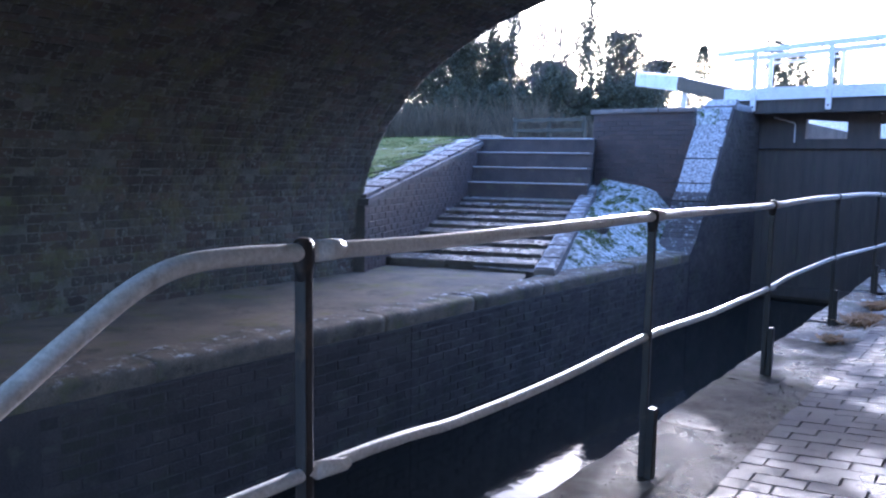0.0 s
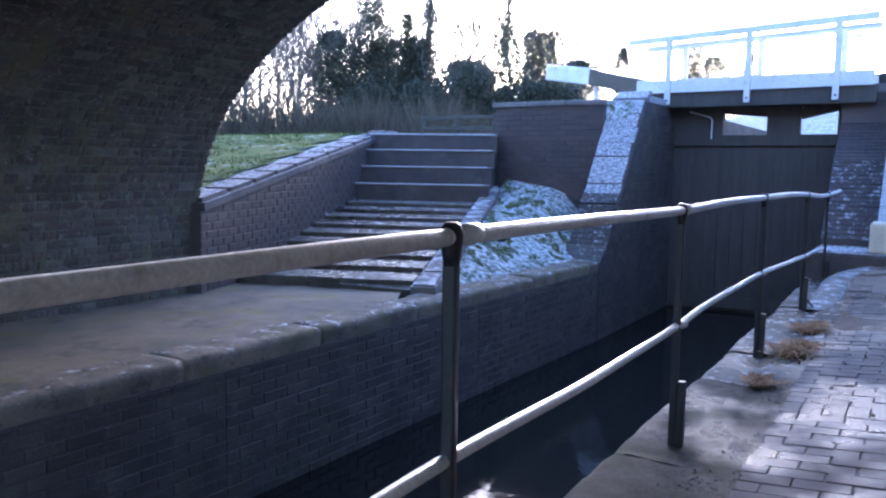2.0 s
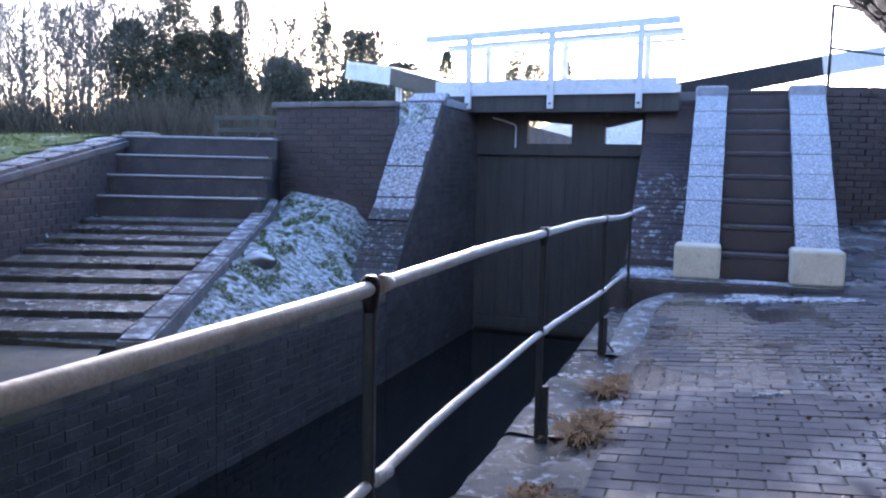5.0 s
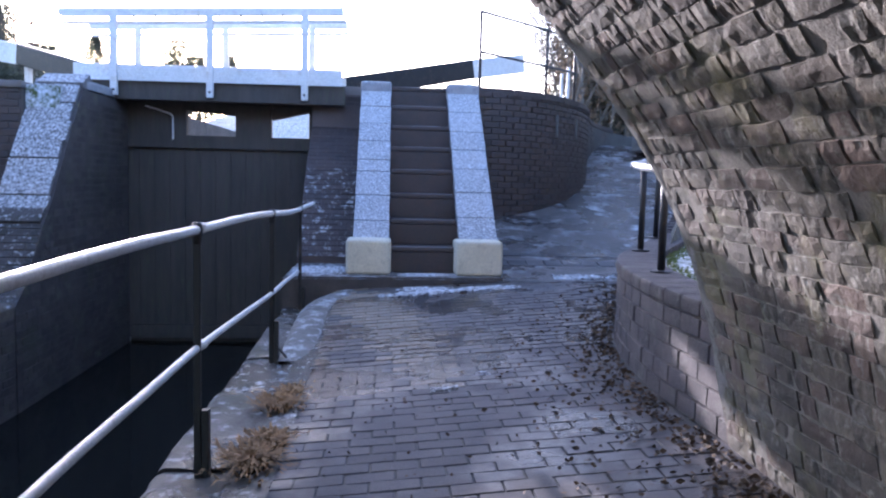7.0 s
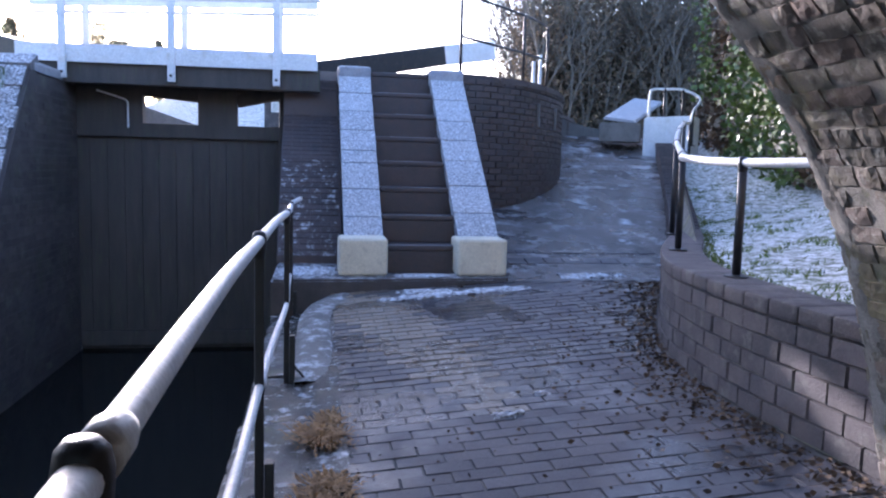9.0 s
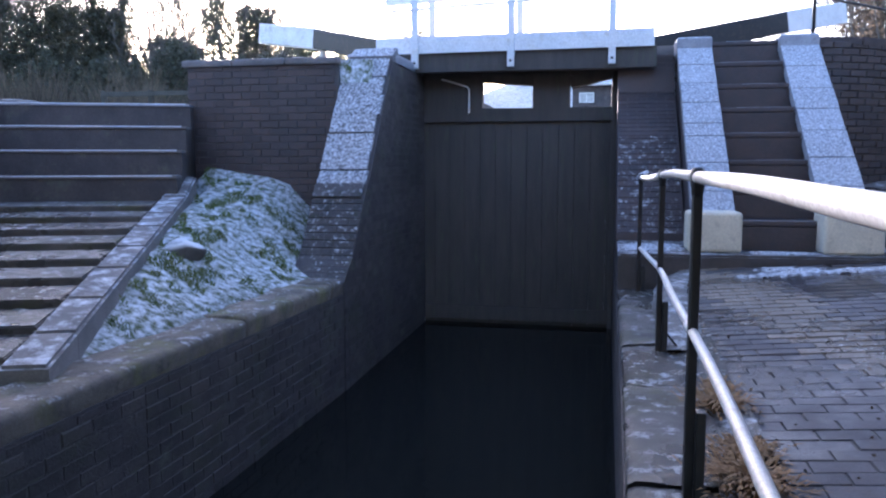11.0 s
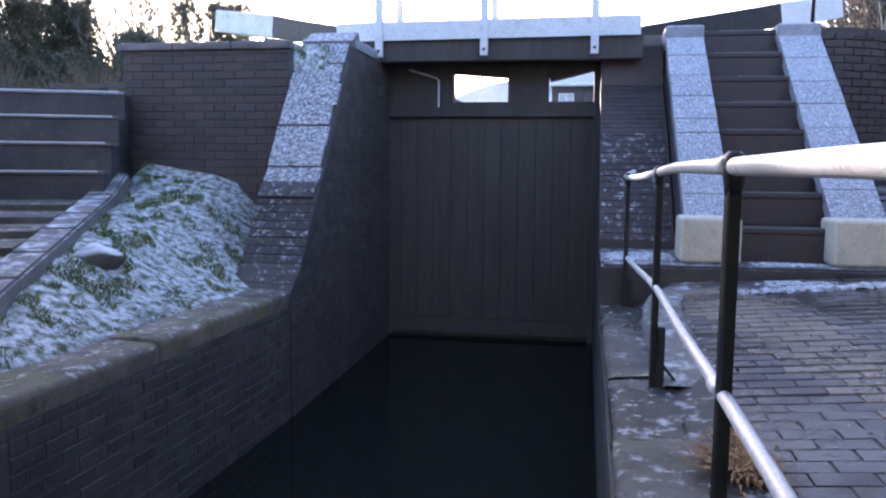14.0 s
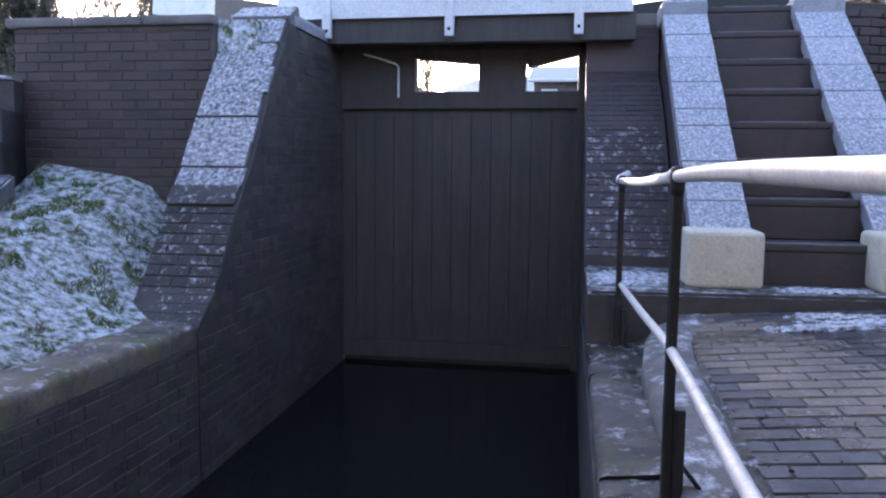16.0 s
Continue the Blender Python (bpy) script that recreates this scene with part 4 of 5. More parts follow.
RP = [(1.15, 8.5, 0.95, 1.62, 0), (1.49, 9.93, 0.96, 1.69, 0), (1.42, 7.2, 0.95, 1.62, 0), (2.1, 11.3, 0.97, 1.84, 0), (2.95, 13.0, 1.05, 2.06, 0), (4.1, 15.2, 1.4, 2.3, 0), (5.1, 17.0, 1.78, 2.45, 0), (5.85, 18.4, 2.1, 2.75, 0), (6.3, 19.1, 2.6, 3.05, 0), (5.75, 19.45, 2.6, 3.26, 0), (6.1, 19.35, 2.6, 3.24, 0)]
build_railing("ramp_railing", "single-bar railing with white rail on black posts", RP,
              [(1.7, 5.9, 1.63), (1.42, 7.2, 1.62), (1.15, 8.5, 1.615), (1.2, 9.3, 1.65), (1.49, 9.93, 1.69), (2.1, 11.3, 1.84), (2.95, 13.0, 2.06), (4.1, 15.2, 2.3), (5.1, 17.0, 2.45), (5.85, 18.4, 2.75), (6.34, 19.1, 3.07), (6.1, 19.35, 3.26), (5.75, 19.45, 3.27), (5.5, 19.45, 3.25), (5.43, 19.45, 3.15), (5.42, 19.45, 2.7)],
              None, 0.026, foot=0.07)
ww = tagged(part("white_wall", prism([(5.22, 19.2), (5.55, 18.9), (5.85, 18.45), (6.15, 18.7), (5.8, 19.3), (5.4, 19.6)], 1.9, 2.68, 0.03), M["white"]),
            "low white-painted wall at the head of the ramp", "wall", kind="structure")
sb = thing("stone_parapet", "stone parapet with a sloping snowy coping", "parapet", at=(4.9, 19.9, 2.3))
for nm, bm, mm in (("base", prism([(4.5, 19.75), (5.25, 19.45), (5.6, 20.2), (4.85, 20.5)], 2.2, 2.58, 0.02), "concrete"),
                   ("coping", prism([(4.6, 19.8), (5.2, 19.55), (6.7, 21.6), (6.1, 21.85)], lambda x, y: 2.585 + (y - 19.6) * 0.3, lambda x, y: 2.64 + (y - 19.6) * 0.3, 0.02), "coping")):
    ob = part(nm, bm, M[mm])
    ob.parent, ob.matrix_parent_inverse = sb, Matrix.Translation((-4.9, -19.9, -2.3))

CP = [(0.73, 15.2, 2.79, 3.96, 0), (1.98, 16.5, 2.79, 3.97, 0), (2.81, 18.0, 2.79, 4.08, 0)]
cr = thing("lock_side_railing", "thin two-bar guard rail above the curved wall", "railing")
for x, y, z0, z1, _ in CP:
    part("post", tube([(x, y, z0), (x, y, z1)], 0.022, 10), M["black"], cr, "", True)
for dz in (0.0, -0.58):
    part("rail", tube(smooth_line([(x, y, z1 + dz) for x, y, _, z1, _ in CP] + [(3.0, 18.9, 4.1 + dz)], 4), 0.018, 10), M["black"], cr, "", True)
for x in (2.6, 2.72):
    part("white_bar", tube([(x, 18.1, 2.8), (x, 18.1, 3.5 + (x - 2.6))], 0.03, 10), M["white"], cr, "white-painted upright")


# ---- lock gate, footbridge and balance beams ----
def build_gate():
    gate = thing("lock_gate", "tall dark timber lock gate, wet and closed", "lock gate", at=(-3, 15.2, 0))
    inv = Matrix.Translation((3, -15.2, 0))

    def add(name, bm, m, label=""):
        ob = part(name, bm, M[m], None, label)
        ob.parent, ob.matrix_parent_inverse = gate, inv
        return ob
    x = -4.36
    r = random.Random(2)
    while x < -1.74:
        w = min(0.215, -1.72 - x)
        add("plank", box((x + 0.001, 15.16 + r.uniform(0, 0.005), -1.5), (x + w - 0.001, 15.24, 2.03), 0.003), "timber")
        x += w
    add("backing_board", box((-4.36, 15.245, -1.5), (-1.7, 15.29, 2.02)), "timber")
    add("top_rail", box((-4.36, 15.1, 1.86), (-1.7, 15.3, 2.045), 0.012), "timber")
    for z in (-0.9,):
        add("cross_rail", box((-4.34, 15.11, z), (-1.72, 15.16, z + 0.2), 0.01), "timber")
    add("heel_post", box((-1.735, 15.08, -1.5), (-1.61, 15.32, 2.5), 0.02), "timber")
    add("mitre_post", box((-2.78, 15.1, 2.03), (-2.28, 15.3, 2.5), 0.015), "timber")
    add("mitre_post", box((-4.36, 15.1, 2.03), (-3.47, 15.3, 2.5), 0.015), "timber")
    add("collar_strap", beam((-3.47, 15.2, 2.47), (-2.78, 15.2, 2.41), 0.18, 0.14, 0.01), "timber")
    add("collar_strap", beam((-2.28, 15.2, 2.37), (-1.735, 15.2, 2.5), 0.18, 0.16, 0.01), "timber")
    add("paddle_rod", tube([(-3.64, 15.05, 1.98), (-3.64, 15.05, 2.3), (-3.67, 15.05, 2.335), (-3.84, 15.05, 2.39), (-4.02, 15.05, 2.44)], 0.013, 8), "white", "thin pale rod")
    # bright strip beside the gate: sunlight put into the board's pale colour
    part_ob = part("quoin_board", box((-1.655, 14.98, -0.2), (-1.625, 15.06, 2.6), 0.006), M["pale_timber"])
    tagged(part_ob, "upright timber at the gate recess, coloured pale as if sunlit", "board")

    br = thing("lock_footbridge", "narrow white-railed footbridge over the lock tail", "footbridge", at=(-3, 15, 2.7))
    inv2 = Matrix.Translation((3, -15, -2.7))

    def badd(name, bm, m, label="", parent=br):
        ob = part(name, bm, M[m], None, label)
        ob.parent, ob.matrix_parent_inverse = br, inv2
        return ob
    for y in (14.68, 15.4):
        badd("girder", beam((-4.9, y, 2.62), (-1.2, y, 2.62), 0.14, 0.27, 0.012), "timber")
    x = -4.85
    while x < -1.3:
        badd("deck_board", box((x, 14.62, 2.765), (x + 0.17, 15.52, 2.8), 0.005), "timber")
        x += 0.18
    badd("kerb_board", beam((-4.78, 14.59, 2.835), (-1.26, 14.59, 2.85), 0.07, 0.17, 0.025), "white")
    badd("kerb_board", beam((-4.78, 15.53, 2.835), (-1.26, 15.53, 2.85), 0.07, 0.17, 0.025), "white")
    badd("snow_edge", beam((-4.7, 14.6, 2.925), (-1.32, 14.6, 2.94), 0.06, 0.016, 0.006), "snow", "thin ridge of snow")
    for y, dz in ((14.535, 0.0), (15.58, 0.02)):
        for x, zt in ((-4.27, 3.6), (-3.01, 3.655), (-1.745, 3.71)):
            po = badd("handrail_post", box((x - 0.045, y - 0.035, 2.53 if y < 15 else 2.7), (x + 0.045, y + 0.035, zt + dz), 0.008), "white")
        badd("handrail", beam((-4.95, y, 3.585 + dz), (-1.24, y, 3.735 + dz), 0.09, 0.075, 0.012), "white")
        badd("lower_handrail", beam((-4.95, y + 0.05, 3.46 + dz), (-1.2, y + 0.05, 3.62 + dz), 0.035, 0.045, 0.006), "white")
    for k in range(8):
        x = -4.0 + k * 0.28
        badd("bolt", tube([(x, 14.52, 3.505 + (x + 4.9) * 0.04), (x, 14.52, 3.58 + (x + 4.9) * 0.04)], 0.012, 6), "black")
    for x in (-4.27, -3.01, -1.745):
        badd("bolt", tube([(x, 14.494, 2.6), (x, 14.5, 2.6)], 0.018, 8), "black")

    b = thing("balance_beam", "black balance beam with a white-painted end", "lock beam", "balance beams", at=(-1.5, 15.45, 2.9))
    inv3 = Matrix.Translation((1.5, -15.45, -2.9))
    for nm, p, q, m, sc in (("beam", (-1.75, 15.35, 2.72), (0.785, 17.5, 3.43), "black", 0.32), ("white_end", (0.788, 17.503, 3.431), (1.8, 18.2, 3.66), "white", 0.33)):
        ob = part(nm, beam(p, q, 0.3, sc, 0.02), M[m])
        ob.parent, ob.matrix_parent_inverse = b, inv3
    b2 = thing("balance_beam", "dark balance beam with a white-painted end on the far bank", "lock beam", "balance beams", at=(-4.8, 15.5, 2.9))
    inv4 = Matrix.Translation((4.8, -15.5, -2.9))
    for nm, p, q, m, sc in (("beam", (-4.7, 15.5, 2.85), (-6.5, 17.0, 3.35), "black", 0.32), ("white_end", (-6.5, 17.0, 3.35), (-7.75, 17.6, 3.57), "white", 0.34)):
        ob = part(nm, beam(p, q, 0.3, sc, 0.02), M[m])
        ob.parent, ob.matrix_parent_inverse = b2, inv4
    po = tagged(part("mooring_post", tube([(-6.45, 17.0, 2.45), (-6.45, 17.0, 3.5)], 0.06, 10), M["white"]), "white-painted post on the lock side", "post")


build_gate()


# ---- the far bank: ledge, ramp with ribs, steps, sloping wall, wing ----
def build_far_bank():
    r = random.Random(6)
    xs, ys = np.linspace(0, 1, 16), np.concatenate([np.arange(-20, 0, 2.0), np.arange(0, 8.61, 0.14)])
    vs = []
    for yy in ys:
        x1 = edge_left(yy) - 0.35 if yy < 7.5 else -4.8 - (yy - 7.5) * 0.6
        x0 = -6.75 - max(0, yy - 6.6) * 0.38
        for q in xs:
            x = x1 + (x0 - x1) * q
            vs.append((x, yy, 0.168 + 0.014 * noise.noise((x * 2.5, yy * 2.5, 3)) + 0.006 * noise.noise((x * 9, yy * 9, 3)) - (0.1 if yy > 8.3 else 0)))
    n = len(xs)
    fs = [(j * n + i + 1, j * n + i, (j + 1) * n + i, (j + 1) * n + i + 1) for j in range(len(ys) - 1) for i in range(n - 1)]
    tagged(from_arrays("bank_path", vs, fs, M["bank_path"], None, "", True), "worn earth and stone path under the arch on the far bank", "path", kind="structure")
    edge = tagged(new("canal_coping"), "worn stone coping along the far canal edge", "kerb", kind="structure")
    y = -6.0
    while y < 11.6:
        y2 = min(y + r.uniform(1.2, 2.4), 11.62)
        rough_stone("coping_stone", edge, y, y2, edge_left, lambda q: edge_left(q) - 0.36, lambda q: 0.172 + 0.012 * noise.noise((q * 3, 4, 1)), M["bank_coping"], r, 0.15, 0.35)
        y = y2
    # ramp
    corners = [ramp_xy(0.25, -1.9), ramp_xy(-0.05, 0.2), ramp_xy(4.4, 0.2), ramp_xy(4.4, -1.9)]
    rp = tagged(part("bank_ramp", prism(corners, -0.3, lambda x, y: ramp_z(ramp_sw(x, y)[0])), M["ledge"]), "ribbed ramp of worn brick climbing the far bank", "ramp", kind="structure")
    k = 0
    s = 0.1
    while s < 4.3:
        a, b, c, d = ramp_xy(s, -1.86), ramp_xy(s, 0.19), ramp_xy(s + 0.4, 0.19), ramp_xy(s + 0.4, -1.86)
        z0 = ramp_z(s)
        part("rib", prism([a, b, c, d], z0 - 0.05, lambda x, yy: ramp_z(s) + 0.055 + (ramp_sw(x, yy)[0] - s) * 0.07, 0.01), M["ledge"], rp)
        s += 0.47
    # kerb beside the ramp
    kb = tagged(new("ramp_kerb"), "raised stone kerb beside the ramp, dusted with snow", "kerb", kind="structure")
    s = -0.05
    while s < 4.9:
        ln = r.uniform(0.5, 0.8)
        quad = [ramp_xy(s + 0.005, 0.2), ramp_xy(s + 0.005, 0.46), ramp_xy(s + ln - 0.005, 0.46), ramp_xy(s + ln - 0.005, 0.2)]
        part("kerb_stone", prism(quad, -0.1, lambda x, yy: ramp_z(ramp_sw(x, yy)[0]) + 0.055 + max(0, ramp_sw(x, yy)[0] - 4.3) * 0.3, 0.02), M["coping_grey"], kb)
        s += ln
    # four steps at the top
    fl = thing("bank_steps", "four broad brick steps at the top of the ramp", "steps", at=(*ramp_xy(4.9, -0.8), 0.9))
    inv = Matrix.Translation(-fl.location)
    for i in range(4):
        s0, z1 = 4.38 + i * 0.34, 0.9 + (i + 1) * 0.275
        st = part("step", prism([ramp_xy(s0, -1.95), ramp_xy(s0, 0.35), ramp_xy(7.4, 0.35), ramp_xy(7.4, -1.95)], 0.3, z1 - 0.03), M["canal_wall"])
        st.parent, st.matrix_parent_inverse = fl, inv
        part("nosing", prism([ramp_xy(s0 - 0.02, -1.95), ramp_xy(s0 - 0.02, 0.35), ramp_xy(s0 + 0.3, 0.35), ramp_xy(s0 + 0.3, -1.95)], z1 - 0.028, z1, 0.008), M["coping_grey" if i < 3 else "coping"], st)
        part("rime", prism([ramp_xy(s0 - 0.026, -1.85), ramp_xy(s0 - 0.026, 0.3), ramp_xy(s0 + 0.012, 0.3), ramp_xy(s0 + 0.012, -1.85)], z1 - 0.01, z1 + 0.003), M["snow"], st, "thin line of rime")
    # sloping wall on the far side of the ramp
    p0, p1 = Vector((-6.5, 6.55)), Vector((-8.78, 12.55))
    d = (p1 - p0).normalized()
    n = Vector((d.y, -d.x))

    def wz(t):
        return 1.07 + t * (1.98 - 1.07)
    L = (p1 - p0).length
    quad = [p0, p1, p1 - n * 0.3, p0 - n * 0.3]
    wl = tagged(part("ramp_wall", prism([(q.x, q.y) for q in quad], -0.2, lambda x, yy: wz((Vector((x, yy)) - p0).dot(d) / L) - 0.09), M["joint"]),
                "sloping brick wall with a pale stone coping", "wall", kind="structure")
    bricks_on(((p0.x, p0.y, 0.1), (d.x, d.y, 0), L, 1.9), (n.x, n.y, 0), wl, proud=0.004, seed=41,
              keep=lambda c: c.z + 0.05 < wz((Vector((c.x, c.y)) - p0).dot(d) / L) - 0.09)
    t = 0.0
    while t < L - 0.05:
        ln = min(0.62, L - t)
        a, b = p0 + d * (t + 0.004), p0 + d * (t + ln - 0.004)
        quad = [a + n * 0.05, b + n * 0.05, b - n * 0.34, a - n * 0.34]
        part("coping_stone", prism([(q.x, q.y) for q in quad], lambda x, yy: wz((Vector((x, yy)) - p0).dot(d) / L) - 0.085, lambda x, yy: wz((Vector((x, yy)) - p0).dot(d) / L) + 0.035, 0.045), M["coping_frost"], wl)
        t += ln
    part("end_stone", box((-8.95, 12.45, 1.9), (-8.55, 12.85, 2.06), 0.04), M["coping_grey"], wl)
    # retaining wall beside the steps and the wing down to the canal
    par = tagged(part("bank_wall", prism([(-6.78, 13.2), (-4.86, 13.2), (-4.86, 15.0), (-6.78, 15.0)], -0.2, 2.45), M["joint"]), "dark brick retaining wall of the lock head", "wall", kind="structure")
    bricks_on(((-6.78, 13.2, 0.7), (1, 0, 0), 1.9, 1.75), (0, -1, 0), par, proud=0.004, seed=43)
    bricks_on(((-6.78, 14.9, 1.9), (0, -1, 0), 1.7, 0.55), (-1, 0, 0), par, proud=0.004, seed=44)
    for k in range(3):
        part("coping_stone", box((-6.84 + k * 0.665, 13.15, 2.452), (-6.18 + k * 0.665, 13.6, 2.535), 0.025), M["coping_grey"], par)
    wing = tagged(part("lock_wing", side_prism([(11.62, -1.6), (11.62, 0.14), (11.9, 0.36), (12.3, 0.92), (12.56, 1.2), (12.98, 1.82), (13.5, 2.5), (15.1, 2.5), (15.1, -1.6)], -4.86, -4.28), M["canal_wall"]),
                  "dark brick lock wing with snowy sloping coping", "wall", kind="structure")
    edge_line = ((11.62, 0.0), (11.9, 0.24), (12.3, 0.8), (12.56, 1.08), (12.98, 1.7), (13.5, 2.38), (15.1, 2.4))
    bricks_on(((-4.28, 11.62, -1.05), (0, 1, 0), 3.45, 3.4), (1, 0, 0), wing, mats=("canal_brick_one", "canal_brick"), seed=45, near=lambda c: c.y < 13.9, keep=lambda c: c.z < interp(c.y - 0.1, edge_line))
    bricks_on(((-4.86, 11.9, 0.36), (1, 0, 0), 0.58, 0.69), (0, -0.56, 0.4), wing, course=0.09, mats=("wing_foot", "wing_foot"), seed=48, proud=0.006)
    bricks_on(((-4.86, 11.64, 0.15), (1, 0, 0), 0.58, 0.35), (0, -0.22, 0.28), wing, course=0.09, mats=("wing_foot", "wing_foot"), seed=49, proud=0.004)
    prof = [(12.3, 0.94), (12.56, 1.22), (12.98, 1.84), (13.5, 2.53), (13.75, 2.66)]
    for (ya, za), (yb, zb) in zip(prof, prof[1:]):
        n2 = max(1, round(math.dist((ya, za), (yb, zb)) / 0.25))
        for k in range(n2):
            a = Vector((0, ya + (yb - ya) * k / n2, za + (zb - za) * k / n2))
            b = Vector((0, ya + (yb - ya) * (k + 1) / n2, za + (zb - za) * (k + 1) / n2))
            dd = (b - a).normalized()
            u = Vector((0, -dd.z, dd.y))
            m = Matrix(((1, 0, 0, -4.57), (0, dd.y, u.y, a.y), (0, dd.z, u.z, a.z), (0, 0, 0, 1)))
            part("coping_stone", box((-0.3 + r.uniform(0, 0.05), 0.001, -0.1), (0.3 - r.uniform(0, 0.06), (b - a).length - 0.001, 0.03 + r.uniform(-0.02, 0.012)), 0.012, m), M["wing_coping" if a.z > 1.05 else "wing_foot"], wing)
    tagged(part("lock_head", box((-4.9, 13.6, 2.44), (-4.28, 15.1, 2.62), 0.04), M["coping"]), "snow-covered stone at the lock head", "coping", kind="structure")
    tagged(part("chamber_wall_1", box((-4.75, 15.1, -1.6), (-4.33, 40, 2.55)), M["canal_wall"]), "brick wall of the lock chamber", "wall", kind="structure")
    tagged(part("chamber_wall_2", box((-1.64, 15.1, -1.6), (-1.3, 40, 2.6)), M["canal_wall"]), "brick wall of the lock chamber", "wall", kind="structure")
    # loose stone on the bank, capped with snow
    bm = bmesh.new()
    bmesh.ops.create_icosphere(bm, subdivisions=3, radius=0.2, matrix=Matrix.Translation((-5.4, 10.6, ground_z(-5.4, 10.6) + 0.0)) @ Matrix.Diagonal((1.0, 0.7, 0.55, 1)))
    for v in bm.verts:
        v.co += Vector((1, 1, 1)) * 0.05 * noise.noise(v.co * 6)
    tagged(part("bank_stone", bm, M["stone_snow"], smooth=True), "rough stone with a cap of snow on the bank", "stone")


build_far_bank()
for ya, yb in ((1.75, 5.0), (5.0, 8.4), (8.4, 11.6)):
    pa, pb = Vector((edge_left(ya), ya, -1.05)), Vector((edge_left(yb), yb, -1.05))
    run = pb - pa
    bricks_on((pa, run, run.length, 1.07), run.cross(Vector((0, 0, 1))), canal_left, mats=("canal_brick", "canal_brick"), seed=46 + int(ya))


# ---- trees, scrub, hedge ----
def sticks(name, segs, material, parent=None, sides=4):
    """Tapered twigs from (a, b, radius at a, radius at b), joined in one mesh."""
    vs, fs = [], []
    for a, b, ra, rb in segs:
        d = b - a
        if d.length < 1e-4:
            continue
        s = d.cross(Vector((0.3, 0.2, 1)) if abs(d.normalized().z) < 0.95 else Vector((1, 0, 0))).normalized()
        u = s.cross(d).normalized()
        n = len(vs)
        for c, r in ((a, ra), (b, rb)):
            for k in range(sides):
                t = 2 * math.pi * k / sides
                vs.append(c + (s * math.cos(t) + u * math.sin(t)) * r)
        for k in range(sides):
            fs.append((n + k, n + (k + 1) % sides, n + sides + (k + 1) % sides, n + sides + k))
    return from_arrays(name, vs, fs, material, parent)


def leaves(name, centres, size, material, parent=None, r=None, flat=0.0):
    """Small pointed leaves, each turned its own way."""
    r = r or rng
    vs, fs = [], []
    for c in centres:
        a = Vector((r.gauss(0, 1), r.gauss(0, 1), r.gauss(0, 1) * (1 - flat))).normalized()
        b = a.cross(Vector((r.gauss(0, 1), r.gauss(0, 1), r.gauss(0, 1)))).normalized()
        s = size * r.uniform(0.6, 1.4)
        n = len(vs)
        vs += [c - a * s * 0.6, c + b * s * 0.42, c + a * s * 0.7, c - b * s * 0.42]
        fs.append((n, n + 1, n + 2, n + 3))
    return from_arrays(name, vs, fs, material, parent)


def grow(a, d, length, rad, depth, r, out, spread=0.55):
    b = a + d * length * 0.5 + Vector((r.gauss(0, 1), r.gauss(0, 1), 0)) * length * 0.04
    c = b + (d + Vector((r.gauss(0, 0.12), r.gauss(0, 0.12), 0.05))).normalized() * length * 0.5
    out += [(a, b, rad, rad * 0.85), (b, c, rad * 0.85, rad * 0.7)]
    if depth == 0:
        return
    for k in range(r.choice((2, 3, 3)) if depth > 1 else 3):
        side = Vector((r.gauss(0, 1), r.gauss(0, 1), r.gauss(0.25, 0.5))).normalized()
        nd_ = (d + side * r.uniform(spread * 0.6, spread * 1.5)).normalized()
        grow(c if k else b, nd_, length * r.uniform(0.58, 0.8), rad * r.uniform(0.5, 0.66), depth - 1, r, out, spread)


def limb(a, d, length, rad, r, out, forks, rise=0.25):
    """A branch that curves upward, with side twigs and their twiglets."""
    pts, steps = [a], 4
    for k in range(steps):
        d = (d + Vector((r.gauss(0, 0.13), r.gauss(0, 0.13), rise * 0.5 + r.gauss(0, 0.06)))).normalized()
        pts.append(pts[-1] + d * length / steps)
    for k in range(steps):
        out.append((pts[k], pts[k + 1], rad * (1 - k / steps * 0.75), rad * (1 - (k + 1) / steps * 0.75)))
    if forks:
        for k in range(forks[0]):
            f = r.uniform(0.2, 1.0)
            p = pts[0].lerp(pts[-1], f) if f > 0.98 else pts[int(f * steps)].lerp(pts[int(f * steps) + 1], f * steps % 1)
            side = (d + Vector((r.gauss(0, 0.6), r.gauss(0, 0.6), r.gauss(0.15, 0.35)))).normalized()
            limb(p, side, length * r.uniform(0.3, 0.5) * (1.2 - 0.5 * f), rad * 0.42, r, out, forks[1:], rise)


